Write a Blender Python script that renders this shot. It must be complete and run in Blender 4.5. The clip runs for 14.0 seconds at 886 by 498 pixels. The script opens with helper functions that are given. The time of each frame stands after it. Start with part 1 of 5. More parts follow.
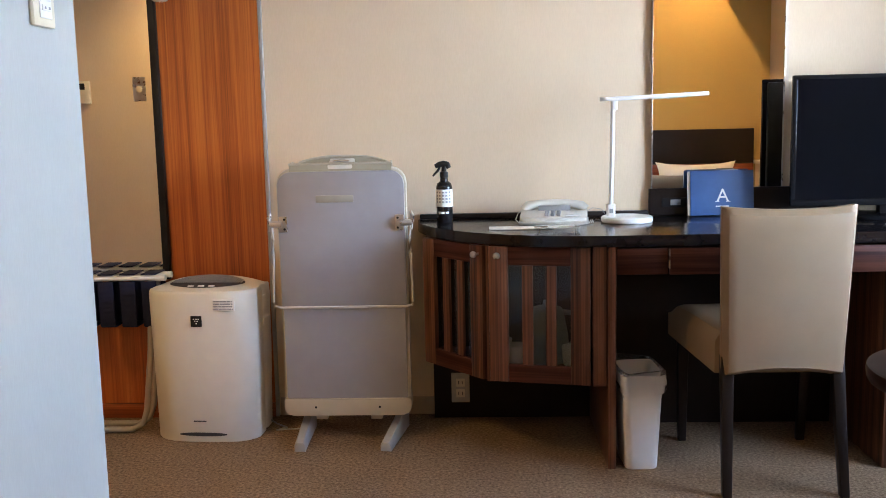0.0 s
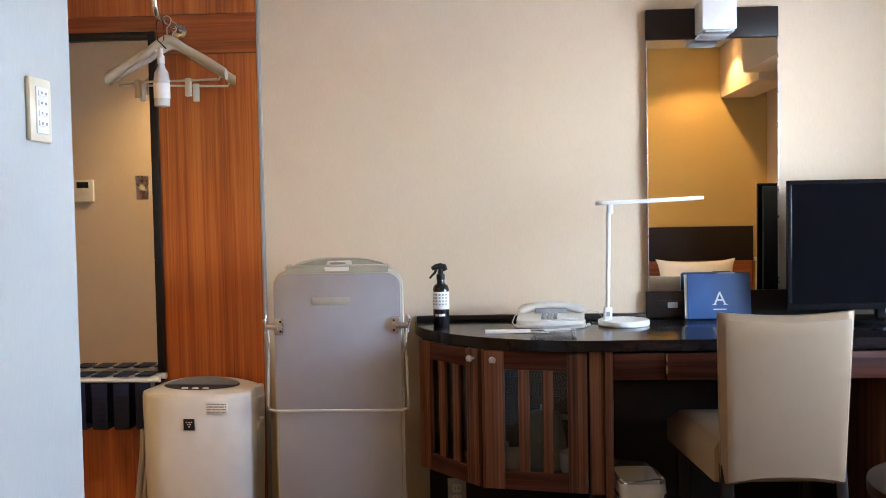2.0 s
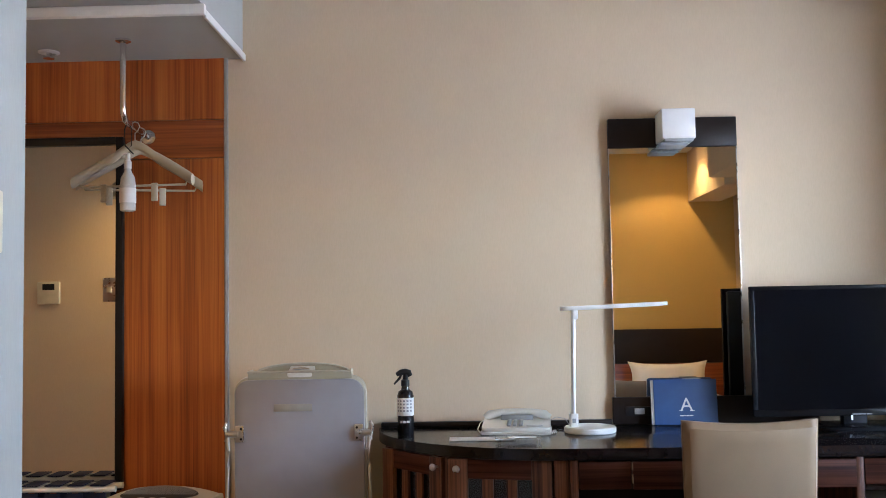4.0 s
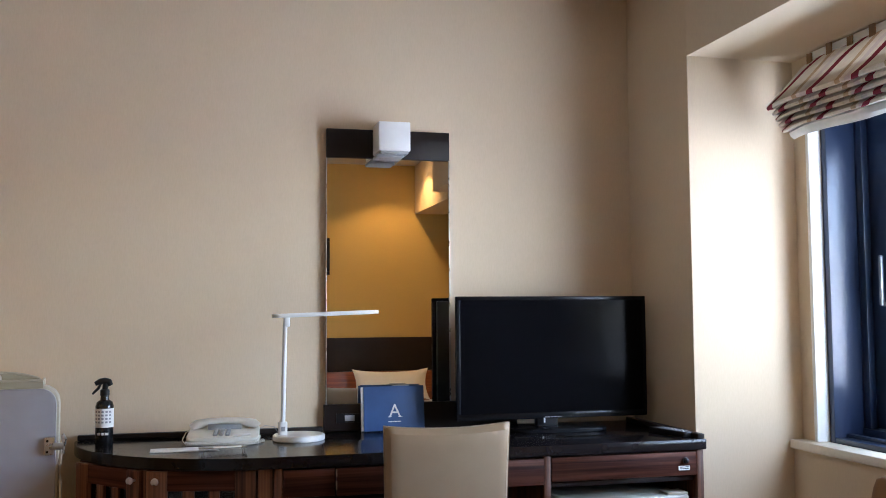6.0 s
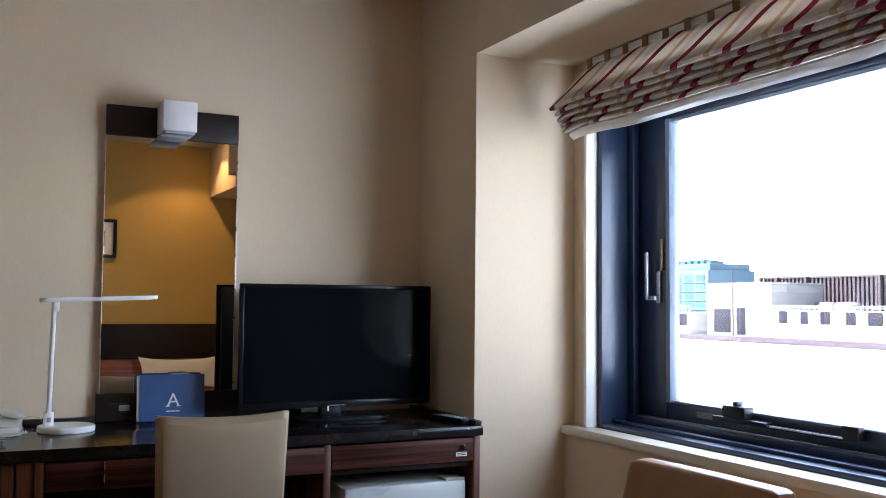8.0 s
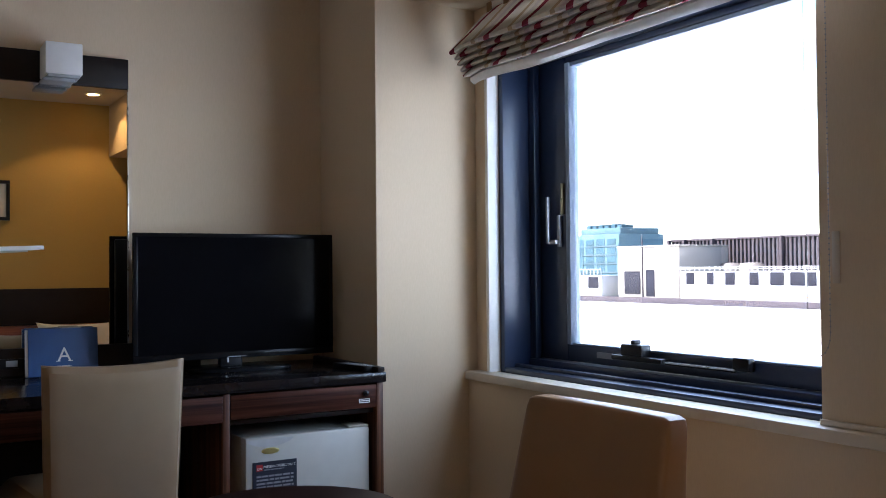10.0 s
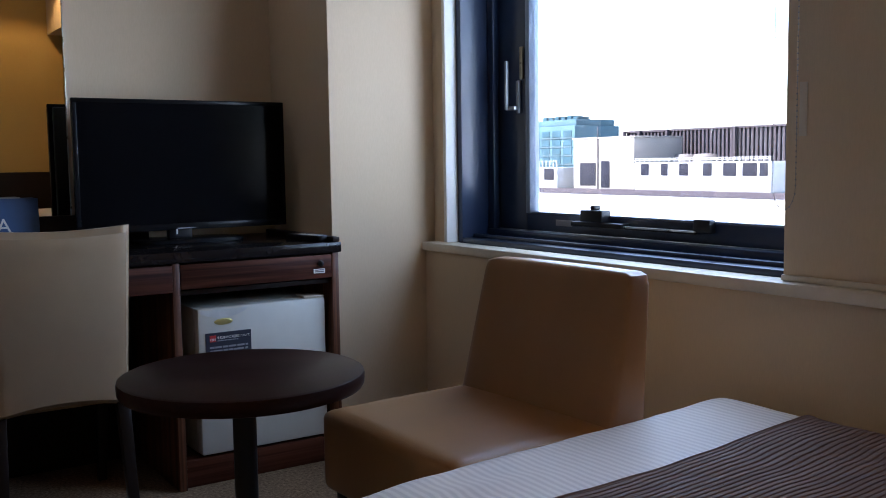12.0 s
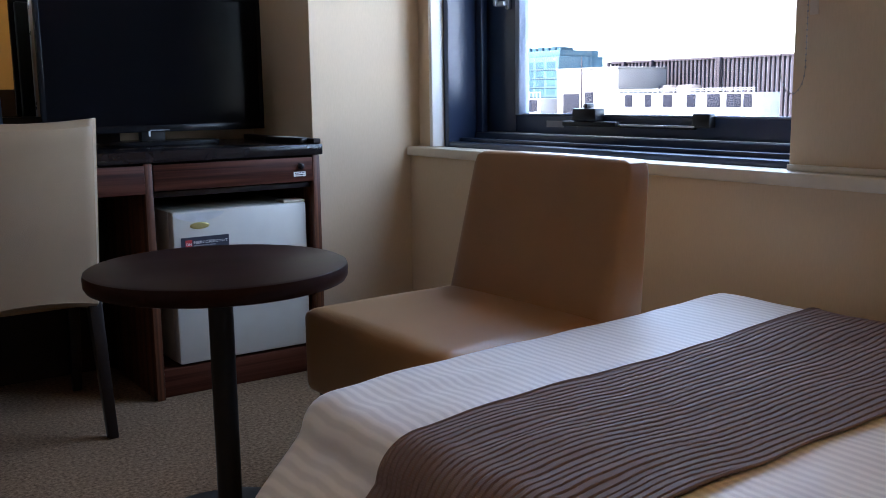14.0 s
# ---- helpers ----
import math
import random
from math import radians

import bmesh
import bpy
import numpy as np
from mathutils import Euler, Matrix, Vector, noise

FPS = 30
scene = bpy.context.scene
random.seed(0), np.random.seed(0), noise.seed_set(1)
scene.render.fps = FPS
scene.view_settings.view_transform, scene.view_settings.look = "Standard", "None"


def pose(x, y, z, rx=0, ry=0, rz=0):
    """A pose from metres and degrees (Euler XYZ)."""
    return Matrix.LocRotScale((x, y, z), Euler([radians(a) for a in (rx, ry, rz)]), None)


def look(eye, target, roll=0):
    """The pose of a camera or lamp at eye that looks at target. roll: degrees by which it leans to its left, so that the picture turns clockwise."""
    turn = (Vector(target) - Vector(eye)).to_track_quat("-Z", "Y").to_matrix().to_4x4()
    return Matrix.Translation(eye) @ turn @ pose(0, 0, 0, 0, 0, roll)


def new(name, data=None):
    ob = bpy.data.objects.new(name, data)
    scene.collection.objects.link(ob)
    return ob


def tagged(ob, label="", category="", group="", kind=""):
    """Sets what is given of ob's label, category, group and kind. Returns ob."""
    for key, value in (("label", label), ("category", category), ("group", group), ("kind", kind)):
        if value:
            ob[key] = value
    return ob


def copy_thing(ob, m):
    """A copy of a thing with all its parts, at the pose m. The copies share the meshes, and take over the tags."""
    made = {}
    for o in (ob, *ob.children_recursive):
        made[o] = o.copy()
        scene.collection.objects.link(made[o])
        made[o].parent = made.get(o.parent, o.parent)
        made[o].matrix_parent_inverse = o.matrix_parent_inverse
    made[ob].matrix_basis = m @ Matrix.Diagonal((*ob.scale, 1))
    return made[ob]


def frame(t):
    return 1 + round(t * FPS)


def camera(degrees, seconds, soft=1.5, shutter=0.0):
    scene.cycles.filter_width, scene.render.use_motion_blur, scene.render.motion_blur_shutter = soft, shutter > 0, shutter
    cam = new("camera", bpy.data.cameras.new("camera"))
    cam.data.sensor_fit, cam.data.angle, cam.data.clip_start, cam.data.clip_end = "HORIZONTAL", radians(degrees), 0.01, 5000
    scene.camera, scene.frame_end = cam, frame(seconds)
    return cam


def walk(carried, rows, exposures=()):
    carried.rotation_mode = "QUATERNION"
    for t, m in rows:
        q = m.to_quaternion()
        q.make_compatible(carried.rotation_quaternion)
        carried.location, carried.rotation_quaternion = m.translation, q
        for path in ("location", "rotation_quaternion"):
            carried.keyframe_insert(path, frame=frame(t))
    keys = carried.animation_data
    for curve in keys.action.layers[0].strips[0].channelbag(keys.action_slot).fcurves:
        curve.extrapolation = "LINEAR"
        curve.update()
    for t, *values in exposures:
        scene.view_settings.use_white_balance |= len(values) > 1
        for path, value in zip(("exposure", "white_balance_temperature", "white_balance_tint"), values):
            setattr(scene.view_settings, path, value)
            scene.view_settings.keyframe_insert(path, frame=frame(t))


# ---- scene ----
cam = camera(49.7, 14.0, 0.9)
PATH = [
    (0, (0.309, 0.165, 1.094), (0.213, 2.144, 0.822), -1.3),
    (0.5, (0.315, 0.172, 1.102), (0.21, 2.158, 0.891), -1.1),
    (1, (0.339, 0.172, 1.117), (0.221, 2.161, 0.946), -1.1),
    (1.5, (0.326, 0.175, 1.118), (0.221, 2.168, 0.991), -1.1),
    (2, (0.333, 0.172, 1.131), (0.233, 2.167, 1.049), -1.1),
    (4.3, (0.375, 0.179, 1.152), (0.353, 2.174, 1.289), -1.0),
    (4.5, (0.37, 0.178, 1.153), (0.401, 2.173, 1.293), -1.0),
    (5, (0.381, 0.182, 1.147), (0.566, 2.169, 1.29), -0.8),
    (5.5, (0.418, 0.18, 1.152), (0.771, 2.144, 1.289), -0.6),
    (6, (0.455, 0.174, 1.146), (0.945, 2.108, 1.281), -0.4),
    (6.5, (0.471, 0.173, 1.138), (1.08, 2.074, 1.27), -0.2),
    (7, (0.491, 0.166, 1.137), (1.198, 2.033, 1.26), -0.0),
    (7.5, (0.502, 0.158, 1.142), (1.292, 1.991, 1.257), 0.3),
    (8, (0.511, 0.158, 1.147), (1.383, 1.954, 1.258), 0.5),
    (8.2, (0.511, 0.154, 1.146), (1.423, 1.931, 1.258), 0.5),
    (10.5, (0.586, 0.177, 1.05), (1.635, 1.88, 1.051), -0.6),
    (11, (0.592, 0.193, 1.03), (1.666, 1.879, 0.971), -0.7),
    (11.5, (0.601, 0.218, 1.01), (1.69, 1.89, 0.884), -0.7),
    (12, (0.614, 0.239, 0.987), (1.714, 1.9, 0.806), -0.8),
    (12.5, (0.629, 0.257, 0.964), (1.737, 1.906, 0.731), -0.7),
    (13, (0.64, 0.28, 0.936), (1.754, 1.917, 0.65), -0.8),
    (13.5, (0.654, 0.309, 0.909), (1.768, 1.937, 0.578), -0.8),
    (14, (0.665, 0.337, 0.88), (1.783, 1.964, 0.56), -0.8),
]
# the clip's own exposure falls as the bright window comes into view
EXPOSURES = [(0.0, -0.15, 5980), (2.0, -0.18, 5980), (4.5, -0.8, 6000), (6.0, -0.86, 6000), (8.0, -1.38, 6000), (10.5, -2.02, 5900), (12.5, -2.1, 5680), (14.0, -1.62, 5660)]
STOPS, TINT = 6.0, 17
walk(cam, [(t, look(eye, target, roll)) for t, eye, target, roll in PATH], [(t, STOPS + s, k, TINT) for t, s, k in EXPOSURES])
DAY_W = 1.02
SKY, SUN, BED_W, ENTRY_W = 0.07, 2.8, 1.0, 1.5

# ---- light ----
world = bpy.data.worlds.new("sky")
scene.world = world
world.use_nodes = True
wt = world.node_tree
sky = wt.nodes.new("ShaderNodeTexSky")
sky.sky_type = "NISHITA"
sky.sun_disc = False
sky.sun_elevation, sky.sun_rotation = radians(48), radians(285)
sky.dust_density = 0.6
wt.links.new(sky.outputs[0], wt.nodes["Background"].inputs[0])
wt.nodes["Background"].inputs[1].default_value = SKY


def lamp(name, data, m, energy, color):
    data.energy, data.color = energy, color
    ob = new(name, data)
    ob.matrix_world = m
    return ob


sun = bpy.data.lights.new("sun", "SUN")
sun.angle = radians(2.0)
lamp("sun", sun, look((-34.8, 9.3, 40), (0, 0, 0)), SUN, (1.0, 0.97, 0.93))
# the sky's light in the window opening
daylight = bpy.data.lights.new("window_daylight", "AREA")
daylight.shape, daylight.size, daylight.size_y = "RECTANGLE", 1.16, 0.97
lamp("window_daylight", daylight, look((2.668, 2.22, 1.30), (0.0, 2.22, 1.30)), DAY_W, (0.68, 0.84, 1.0))
# warm recessed downlights over the bed, beside it and in the entrance
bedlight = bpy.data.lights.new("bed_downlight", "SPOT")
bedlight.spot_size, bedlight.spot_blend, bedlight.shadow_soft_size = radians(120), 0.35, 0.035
# the one at x 0.45 is unseen, added to warm the bed's west side
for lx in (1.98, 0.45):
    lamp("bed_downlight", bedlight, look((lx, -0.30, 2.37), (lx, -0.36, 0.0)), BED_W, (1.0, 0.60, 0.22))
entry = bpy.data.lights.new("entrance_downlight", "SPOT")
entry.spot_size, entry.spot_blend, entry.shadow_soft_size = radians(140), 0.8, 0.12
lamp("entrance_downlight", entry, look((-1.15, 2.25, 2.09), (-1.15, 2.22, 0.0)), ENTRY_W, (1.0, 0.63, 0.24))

# ---- materials ----


def tree(name, rough=0.5, metal=0.0, spec=0.5):
    m = bpy.data.materials.new(name)
    m.use_nodes = True
    t = m.node_tree
    b = t.nodes["Principled BSDF"]
    b.inputs["Roughness"].default_value = rough
    b.inputs["Metallic"].default_value = metal
    b.inputs["Specular IOR Level"].default_value = spec
    return m, t, b


def coords(t, scale=(1, 1, 1), turn=(0, 0, 0)):
    c, mp = t.nodes.new("ShaderNodeTexCoord"), t.nodes.new("ShaderNodeMapping")
    mp.inputs["Scale"].default_value = scale
    mp.inputs["Rotation"].default_value = turn
    t.links.new(c.outputs["Object"], mp.inputs["Vector"])
    return mp.outputs[0]


def noise_tex(t, vec, scale, detail=4.0, rough=0.55, warp=0.0):
    n = t.nodes.new("ShaderNodeTexNoise")
    n.inputs["Scale"].default_value, n.inputs["Detail"].default_value = scale, detail
    n.inputs["Roughness"].default_value, n.inputs["Distortion"].default_value = rough, warp
    t.links.new(vec, n.inputs["Vector"])
    return n.outputs["Fac"]


def ramp(t, fac, stops):
    r = t.nodes.new("ShaderNodeValToRGB")
    while len(r.color_ramp.elements) < len(stops):
        r.color_ramp.elements.new(0.5)
    for e, (p, c) in zip(r.color_ramp.elements, stops):
        e.position, e.color = p, (*c, 1)
    t.links.new(fac, r.inputs[0])
    return r.outputs[0]


def mixed(t, a, b, fac, kind="MULTIPLY"):
    m = t.nodes.new("ShaderNodeMix")
    m.data_type, m.blend_type = "RGBA", kind
    for socket, value in ((m.inputs[0], fac), (m.inputs[6], a), (m.inputs[7], b)):
        if isinstance(value, bpy.types.NodeSocket):
            t.links.new(value, socket)
        elif isinstance(value, tuple):
            socket.default_value = (*value, 1)
        else:
            socket.default_value = value
    return m.outputs[2]


def bump(t, b, height, strength, distance=0.001):
    n = t.nodes.new("ShaderNodeBump")
    n.inputs["Strength"].default_value, n.inputs["Distance"].default_value = strength, distance
    t.links.new(height, n.inputs["Height"])
    t.links.new(n.outputs[0], b.inputs["Normal"])


def plain(name, color, rough=0.5, metal=0.0, vary=0.08, size=18.0, grain=0.25, grain_size=350.0, coat=0.0, spec=0.5):
    """A painted, moulded or metal surface: a soft mottling, fine grain and uneven gloss."""
    m, t, b = tree(name, rough, metal, spec)
    v = coords(t)
    big = noise_tex(t, v, size, 5)
    lo = tuple(c * (1 - vary) for c in color)
    hi = tuple(min(1, c * (1 + vary)) for c in color)
    t.links.new(ramp(t, big, [(0.3, lo), (0.7, hi)]), b.inputs["Base Color"])
    r = t.nodes.new("ShaderNodeMapRange")
    r.inputs[3].default_value, r.inputs[4].default_value = max(0.02, rough - 0.08), min(1, rough + 0.1)
    t.links.new(noise_tex(t, v, size * 2.3, 4), r.inputs[0])
    t.links.new(r.outputs[0], b.inputs["Roughness"])
    if grain:
        bump(t, b, noise_tex(t, v, grain_size, 3), grain, 0.0006)
    b.inputs["Coat Weight"].default_value = coat
    return m


def wood(name, stops, axis, rough=0.35, fine=90.0, warp=0.4, coat=0.2, along=0.02, spec=0.5):
    """Straight striped veneer; axis is the way of the grain."""
    m, t, b = tree(name, rough, 0, spec)
    s = [1.0, 1.0, 1.0]
    s["xyz".index(axis)] = along
    v = coords(t, tuple(s))
    a = noise_tex(t, v, fine, 3, 0.6, warp)
    c = noise_tex(t, v, fine * 0.17, 3, 0.5, warp)
    f = noise_tex(t, v, fine * 4, 2, 0.5)
    both = mixed(t, a, c, 0.45, "MIX")
    col = ramp(t, both, stops)
    col = mixed(t, col, ramp(t, f, [(0.3, (0.82, 0.8, 0.78)), (0.7, (1, 1, 1))]), 0.7)
    t.links.new(col, b.inputs["Base Color"])
    bump(t, b, f, 0.12, 0.0005)
    b.inputs["Coat Weight"].default_value, b.inputs["Coat Roughness"].default_value = coat, 0.25
    return m


def wallpaper(name, color):
    m, t, b = tree(name, 0.85, 0, 0.3)
    v = coords(t)
    weave = noise_tex(t, coords(t, (1, 1, 0.12)), 420, 2)
    cross = noise_tex(t, coords(t, (0.15, 0.15, 1)), 300, 2)
    big = noise_tex(t, v, 1.7, 5)
    col = ramp(t, big, [(0.3, tuple(c * 0.96 for c in color)), (0.7, color)])
    col = mixed(t, col, ramp(t, weave, [(0.3, (0.95, 0.945, 0.94)), (0.7, (1, 1, 1))]), 1.0)
    t.links.new(col, b.inputs["Base Color"])
    bump(t, b, mixed(t, weave, cross, 0.5, "MIX"), 0.35, 0.0008)
    return m


def carpet_mat():
    m, t, b = tree("carpet_loop_pile", 0.95, 0, 0.1)
    v = coords(t)
    loops = t.nodes.new("ShaderNodeTexVoronoi")
    loops.inputs["Scale"].default_value = 240
    t.links.new(v, loops.inputs["Vector"])
    tuft = noise_tex(t, v, 105, 4, 0.7)
    big = noise_tex(t, v, 3, 5)
    col = ramp(t, tuft, [(0.30, (0.085, 0.055, 0.033)), (0.5, (0.21, 0.144, 0.090)), (0.72, (0.39, 0.28, 0.18))])
    col = mixed(t, col, ramp(t, big, [(0.3, (0.85, 0.84, 0.83)), (0.7, (1, 1, 1))]), 0.8)
    t.links.new(col, b.inputs["Base Color"])
    bump(t, b, loops.outputs["Distance"], 0.45, 0.003)
    return m


def leather(name, color, rough=0.42):
    m, t, b = tree(name, rough)
    v = coords(t)
    cell = t.nodes.new("ShaderNodeTexVoronoi")
    cell.inputs["Scale"].default_value = 420
    t.links.new(v, cell.inputs["Vector"])
    big = noise_tex(t, v, 7, 6)
    t.links.new(ramp(t, big, [(0.3, tuple(c * 0.88 for c in color)), (0.7, color)]), b.inputs["Base Color"])
    fold = noise_tex(t, v, 16, 4)
    bump(t, b, mixed(t, cell.outputs["Distance"], fold, 0.6, "MIX"), 0.22, 0.0016)
    return m


def striped(name, color, axis, pitch, depth, rough=0.8, color2=None):
    """Cloth with fine ridges across the named axis."""
    m, t, b = tree(name, rough, 0, 0.25)
    v = coords(t)
    w = t.nodes.new("ShaderNodeTexWave")
    w.bands_direction = axis
    w.inputs["Scale"].default_value = 0.314 / pitch
    w.inputs["Distortion"].default_value, w.inputs["Detail"].default_value = 1.2, 2
    w.inputs["Detail Scale"].default_value = 1.0
    t.links.new(v, w.inputs["Vector"])
    weave = noise_tex(t, v, 600, 2)
    col = ramp(t, w.outputs["Fac"], [(0.2, color2 or tuple(c * 0.9 for c in color)), (0.8, color)])
    col = mixed(t, col, ramp(t, weave, [(0.3, (0.9, 0.9, 0.9)), (0.7, (1, 1, 1))]), 0.8)
    t.links.new(col, b.inputs["Base Color"])
    bump(t, b, mixed(t, w.outputs["Fac"], weave, 0.25, "MIX"), depth, 0.0012)
    return m


def glass_mat(name, tint=(1, 1, 1), rough=0.0):
    m, t, b = tree(name, rough)
    b.inputs["Base Color"].default_value = (*tint, 1)
    b.inputs["Transmission Weight"].default_value = 1.0
    b.inputs["IOR"].default_value = 1.45
    return m


def glow(name, color, power):
    m, t, b = tree(name)
    b.inputs["Emission Color"].default_value = (*color, 1)
    b.inputs["Emission Strength"].default_value = power
    return m


WALL = wallpaper("cream_wallpaper", (0.70, 0.56, 0.39))
OCHRE_WALL = wallpaper("ochre_wallpaper", (0.58, 0.40, 0.13))
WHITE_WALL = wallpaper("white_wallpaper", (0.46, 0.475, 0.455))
CEIL = wallpaper("white_ceiling_paper", (0.62, 0.58, 0.52))
CARPET = carpet_mat()
PAINT = plain("white_gloss_paint", (0.80, 0.79, 0.75), 0.35, vary=0.03, grain=0.1)
SILLPAINT = plain("cream_sill_paint", (0.66, 0.60, 0.50), 0.4, vary=0.04, grain=0.1)
SKIRT = plain("beige_vinyl_skirting", (0.42, 0.33, 0.24), 0.5)
PANELWOOD = wood("orange_zebra_veneer", [(0.28, (0.15, 0.030, 0.006)), (0.44, (0.36, 0.080, 0.013)), (0.56, (0.49, 0.132, 0.023)), (0.75, (0.58, 0.19, 0.040))], "z", 0.32, 115, warp=0.25, along=0.012)
PANELWOOD_H = wood("orange_zebra_veneer_band", [(0.30, (0.085, 0.016, 0.004)), (0.46, (0.24, 0.052, 0.010)), (0.62, (0.38, 0.10, 0.020))], "x", 0.32, 75)
DESK_V = wood("dark_zebra_veneer_upright", [(0.34, (0.014, 0.005, 0.003)), (0.46, (0.085, 0.032, 0.016)), (0.58, (0.16, 0.064, 0.032)), (0.74, (0.25, 0.11, 0.058))], "z", 0.42, 165, warp=0.1, along=0.006, coat=0.0, spec=0.3)
DESK_H = wood("dark_zebra_veneer_level", [(0.34, (0.010, 0.003, 0.002)), (0.46, (0.048, 0.015, 0.009)), (0.58, (0.092, 0.031, 0.018)), (0.74, (0.13, 0.050, 0.028))], "x", 0.45, 60, coat=0.0, spec=0.1)
DARK = plain("dark_brown_laminate", (0.016, 0.010, 0.008), 0.45, grain=0.1, spec=0.25)
TOP = plain("black_brown_gloss_top", (0.009, 0.007, 0.007), 0.14, grain=0.03, vary=0.2, spec=0.3)
TABLEWOOD = wood("espresso_veneer", [(0.3, (0.014, 0.005, 0.004)), (0.6, (0.024, 0.009, 0.008)), (0.8, (0.036, 0.014, 0.012))], "x", 0.38, 60, coat=0.0, spec=0.14)
LEGWOOD = plain("espresso_stained_wood", (0.013, 0.008, 0.006), 0.42, spec=0.25)
BLACK = plain("black_plastic", (0.010, 0.010, 0.011), 0.38, spec=0.3)
SCREEN = plain("black_glossy_screen", (0.004, 0.004, 0.005), 0.10, grain=0, vary=0.05)
SCREEN.node_tree.nodes["Principled BSDF"].inputs["Specular IOR Level"].default_value = 0.02
PIANO = plain("black_gloss_bezel", (0.008, 0.008, 0.009), 0.2, grain=0, spec=0.1)
# blue of the sky's sheen on the frame is put into the base colour
ALU = plain("black_anodised_aluminium_blue_sheen", (0.014, 0.026, 0.062), 0.30, 0.0, vary=0.04, size=400.0, grain=0, spec=0.62)
CHAIR_SKIN = leather("cream_faux_leather", (0.32, 0.225, 0.135))
ARM_SKIN = leather("tan_faux_leather", (0.31, 0.155, 0.055), 0.42)
STITCH = plain("pale_thread", (0.55, 0.42, 0.28), 0.8)
PRESS_GREY = plain("grey_laminate", (0.30, 0.30, 0.325), 0.42, vary=0.03, grain=0.15)
PRESS_CREAM = plain("ivory_plastic", (0.50, 0.46, 0.36), 0.4, vary=0.03)
# ivory of the rim darkened: shade of the tray hollows put into the colour
PRESS_TRAY = plain("shaded_ivory_plastic", (0.36, 0.34, 0.25), 0.45, vary=0.04)
PRESS_LEG = plain("grey_painted_steel", (0.36, 0.36, 0.35), 0.45)
WIRE = plain("ivory_coated_wire", (0.58, 0.56, 0.50), 0.3, grain=0)
CHROME = plain("chrome", (0.75, 0.75, 0.76), 0.14, 1.0, vary=0.03, grain=0)
STEEL = plain("satin_nickel", (0.62, 0.60, 0.57), 0.28, 1.0, vary=0.05, grain=0)
WHITE = plain("white_plastic", (0.78, 0.77, 0.74), 0.35, vary=0.03, grain=0.08)
IVORY = plain("ivory_switch_plastic", (0.68, 0.62, 0.46), 0.35)
OLDWHITE = plain("off_white_plastic", (0.70, 0.68, 0.61), 0.34, vary=0.03, grain=0.1)
GREYP = plain("grey_plastic", (0.30, 0.31, 0.32), 0.45)
LABEL = plain("white_label_paper", (0.80, 0.79, 0.76), 0.6)
INK = plain("dark_ink", (0.03, 0.03, 0.035), 0.6, grain=0)
INKGREY = plain("grey_ink", (0.28, 0.28, 0.30), 0.6, grain=0)
RED = plain("red_print", (0.50, 0.03, 0.03), 0.5, grain=0)
BLUE = plain("blue_board_cover", (0.045, 0.105, 0.26), 0.45, grain=0.1)
NAVY = striped("navy_webbing", (0.012, 0.016, 0.045), "Z", 0.003, 0.5, 0.8)
SHEET = striped("white_sateen_sheet", (0.88, 0.88, 0.88), "X", 0.017, 0.32, 0.45, (0.74, 0.74, 0.75))
PILLOW = plain("white_pillow_cotton", (0.84, 0.83, 0.80), 0.8, vary=0.03, grain=0.3)
RUNNER = striped("brown_ribbed_throw", (0.205, 0.152, 0.150), "X", 0.002, 0.25, 0.75)
MIRROR = tree("mirror_silver", 0.0, 1.0)[0]
MIRROR.node_tree.nodes["Principled BSDF"].inputs["Base Color"].default_value = (0.88, 0.90, 0.89, 1)
GLASS = glass_mat("window_glass")
DARKGLASS = plain("dark_cabinet_glass", (0.02, 0.024, 0.028), 0.06, grain=0)
CLEAR = glass_mat("clear_acrylic", (0.96, 0.97, 0.98), 0.02)
BAG = glass_mat("thin_plastic_film", (0.97, 0.97, 0.97), 0.25)
BOTTLE = plain("black_bottle_plastic", (0.010, 0.010, 0.011), 0.2, grain=0)
FRIDGE = plain("white_enamel", (0.56, 0.56, 0.51), 0.34, vary=0.03, grain=0.05)
GOLD = plain("gold_badge", (0.60, 0.52, 0.20), 0.3, 0.8, grain=0)
BRASS = plain("brass_key_lock", (0.30, 0.26, 0.18), 0.3, 1.0, grain=0)
LINING = plain("white_voile_lining", (0.80, 0.78, 0.74), 0.9, grain=0.5)
DOWNLIGHT = glow("warm_lamp_glass", (1.0, 0.62, 0.24), 2.0)

# ---- building helpers ----


def bm_new():
    return bmesh.new()


def box(bm, x0, x1, y0, y1, z0, z1, r=0.0, seg=2, m=None):
    made = bmesh.ops.create_cube(bm, size=1.0)["verts"]
    bmesh.ops.scale(bm, vec=(x1 - x0, y1 - y0, z1 - z0), verts=made)
    bmesh.ops.translate(bm, vec=((x0 + x1) / 2, (y0 + y1) / 2, (z0 + z1) / 2), verts=made)
    if r:
        edges = list({e for v in made for e in v.link_edges})
        out = bmesh.ops.bevel(bm, geom=edges, offset=r, segments=seg, profile=0.5, affect="EDGES")
        made = list({v for f in out["faces"] for v in f.verts} | {v for v in made if v.is_valid})
    if m is not None:
        bmesh.ops.transform(bm, matrix=m, verts=made)
    return bm


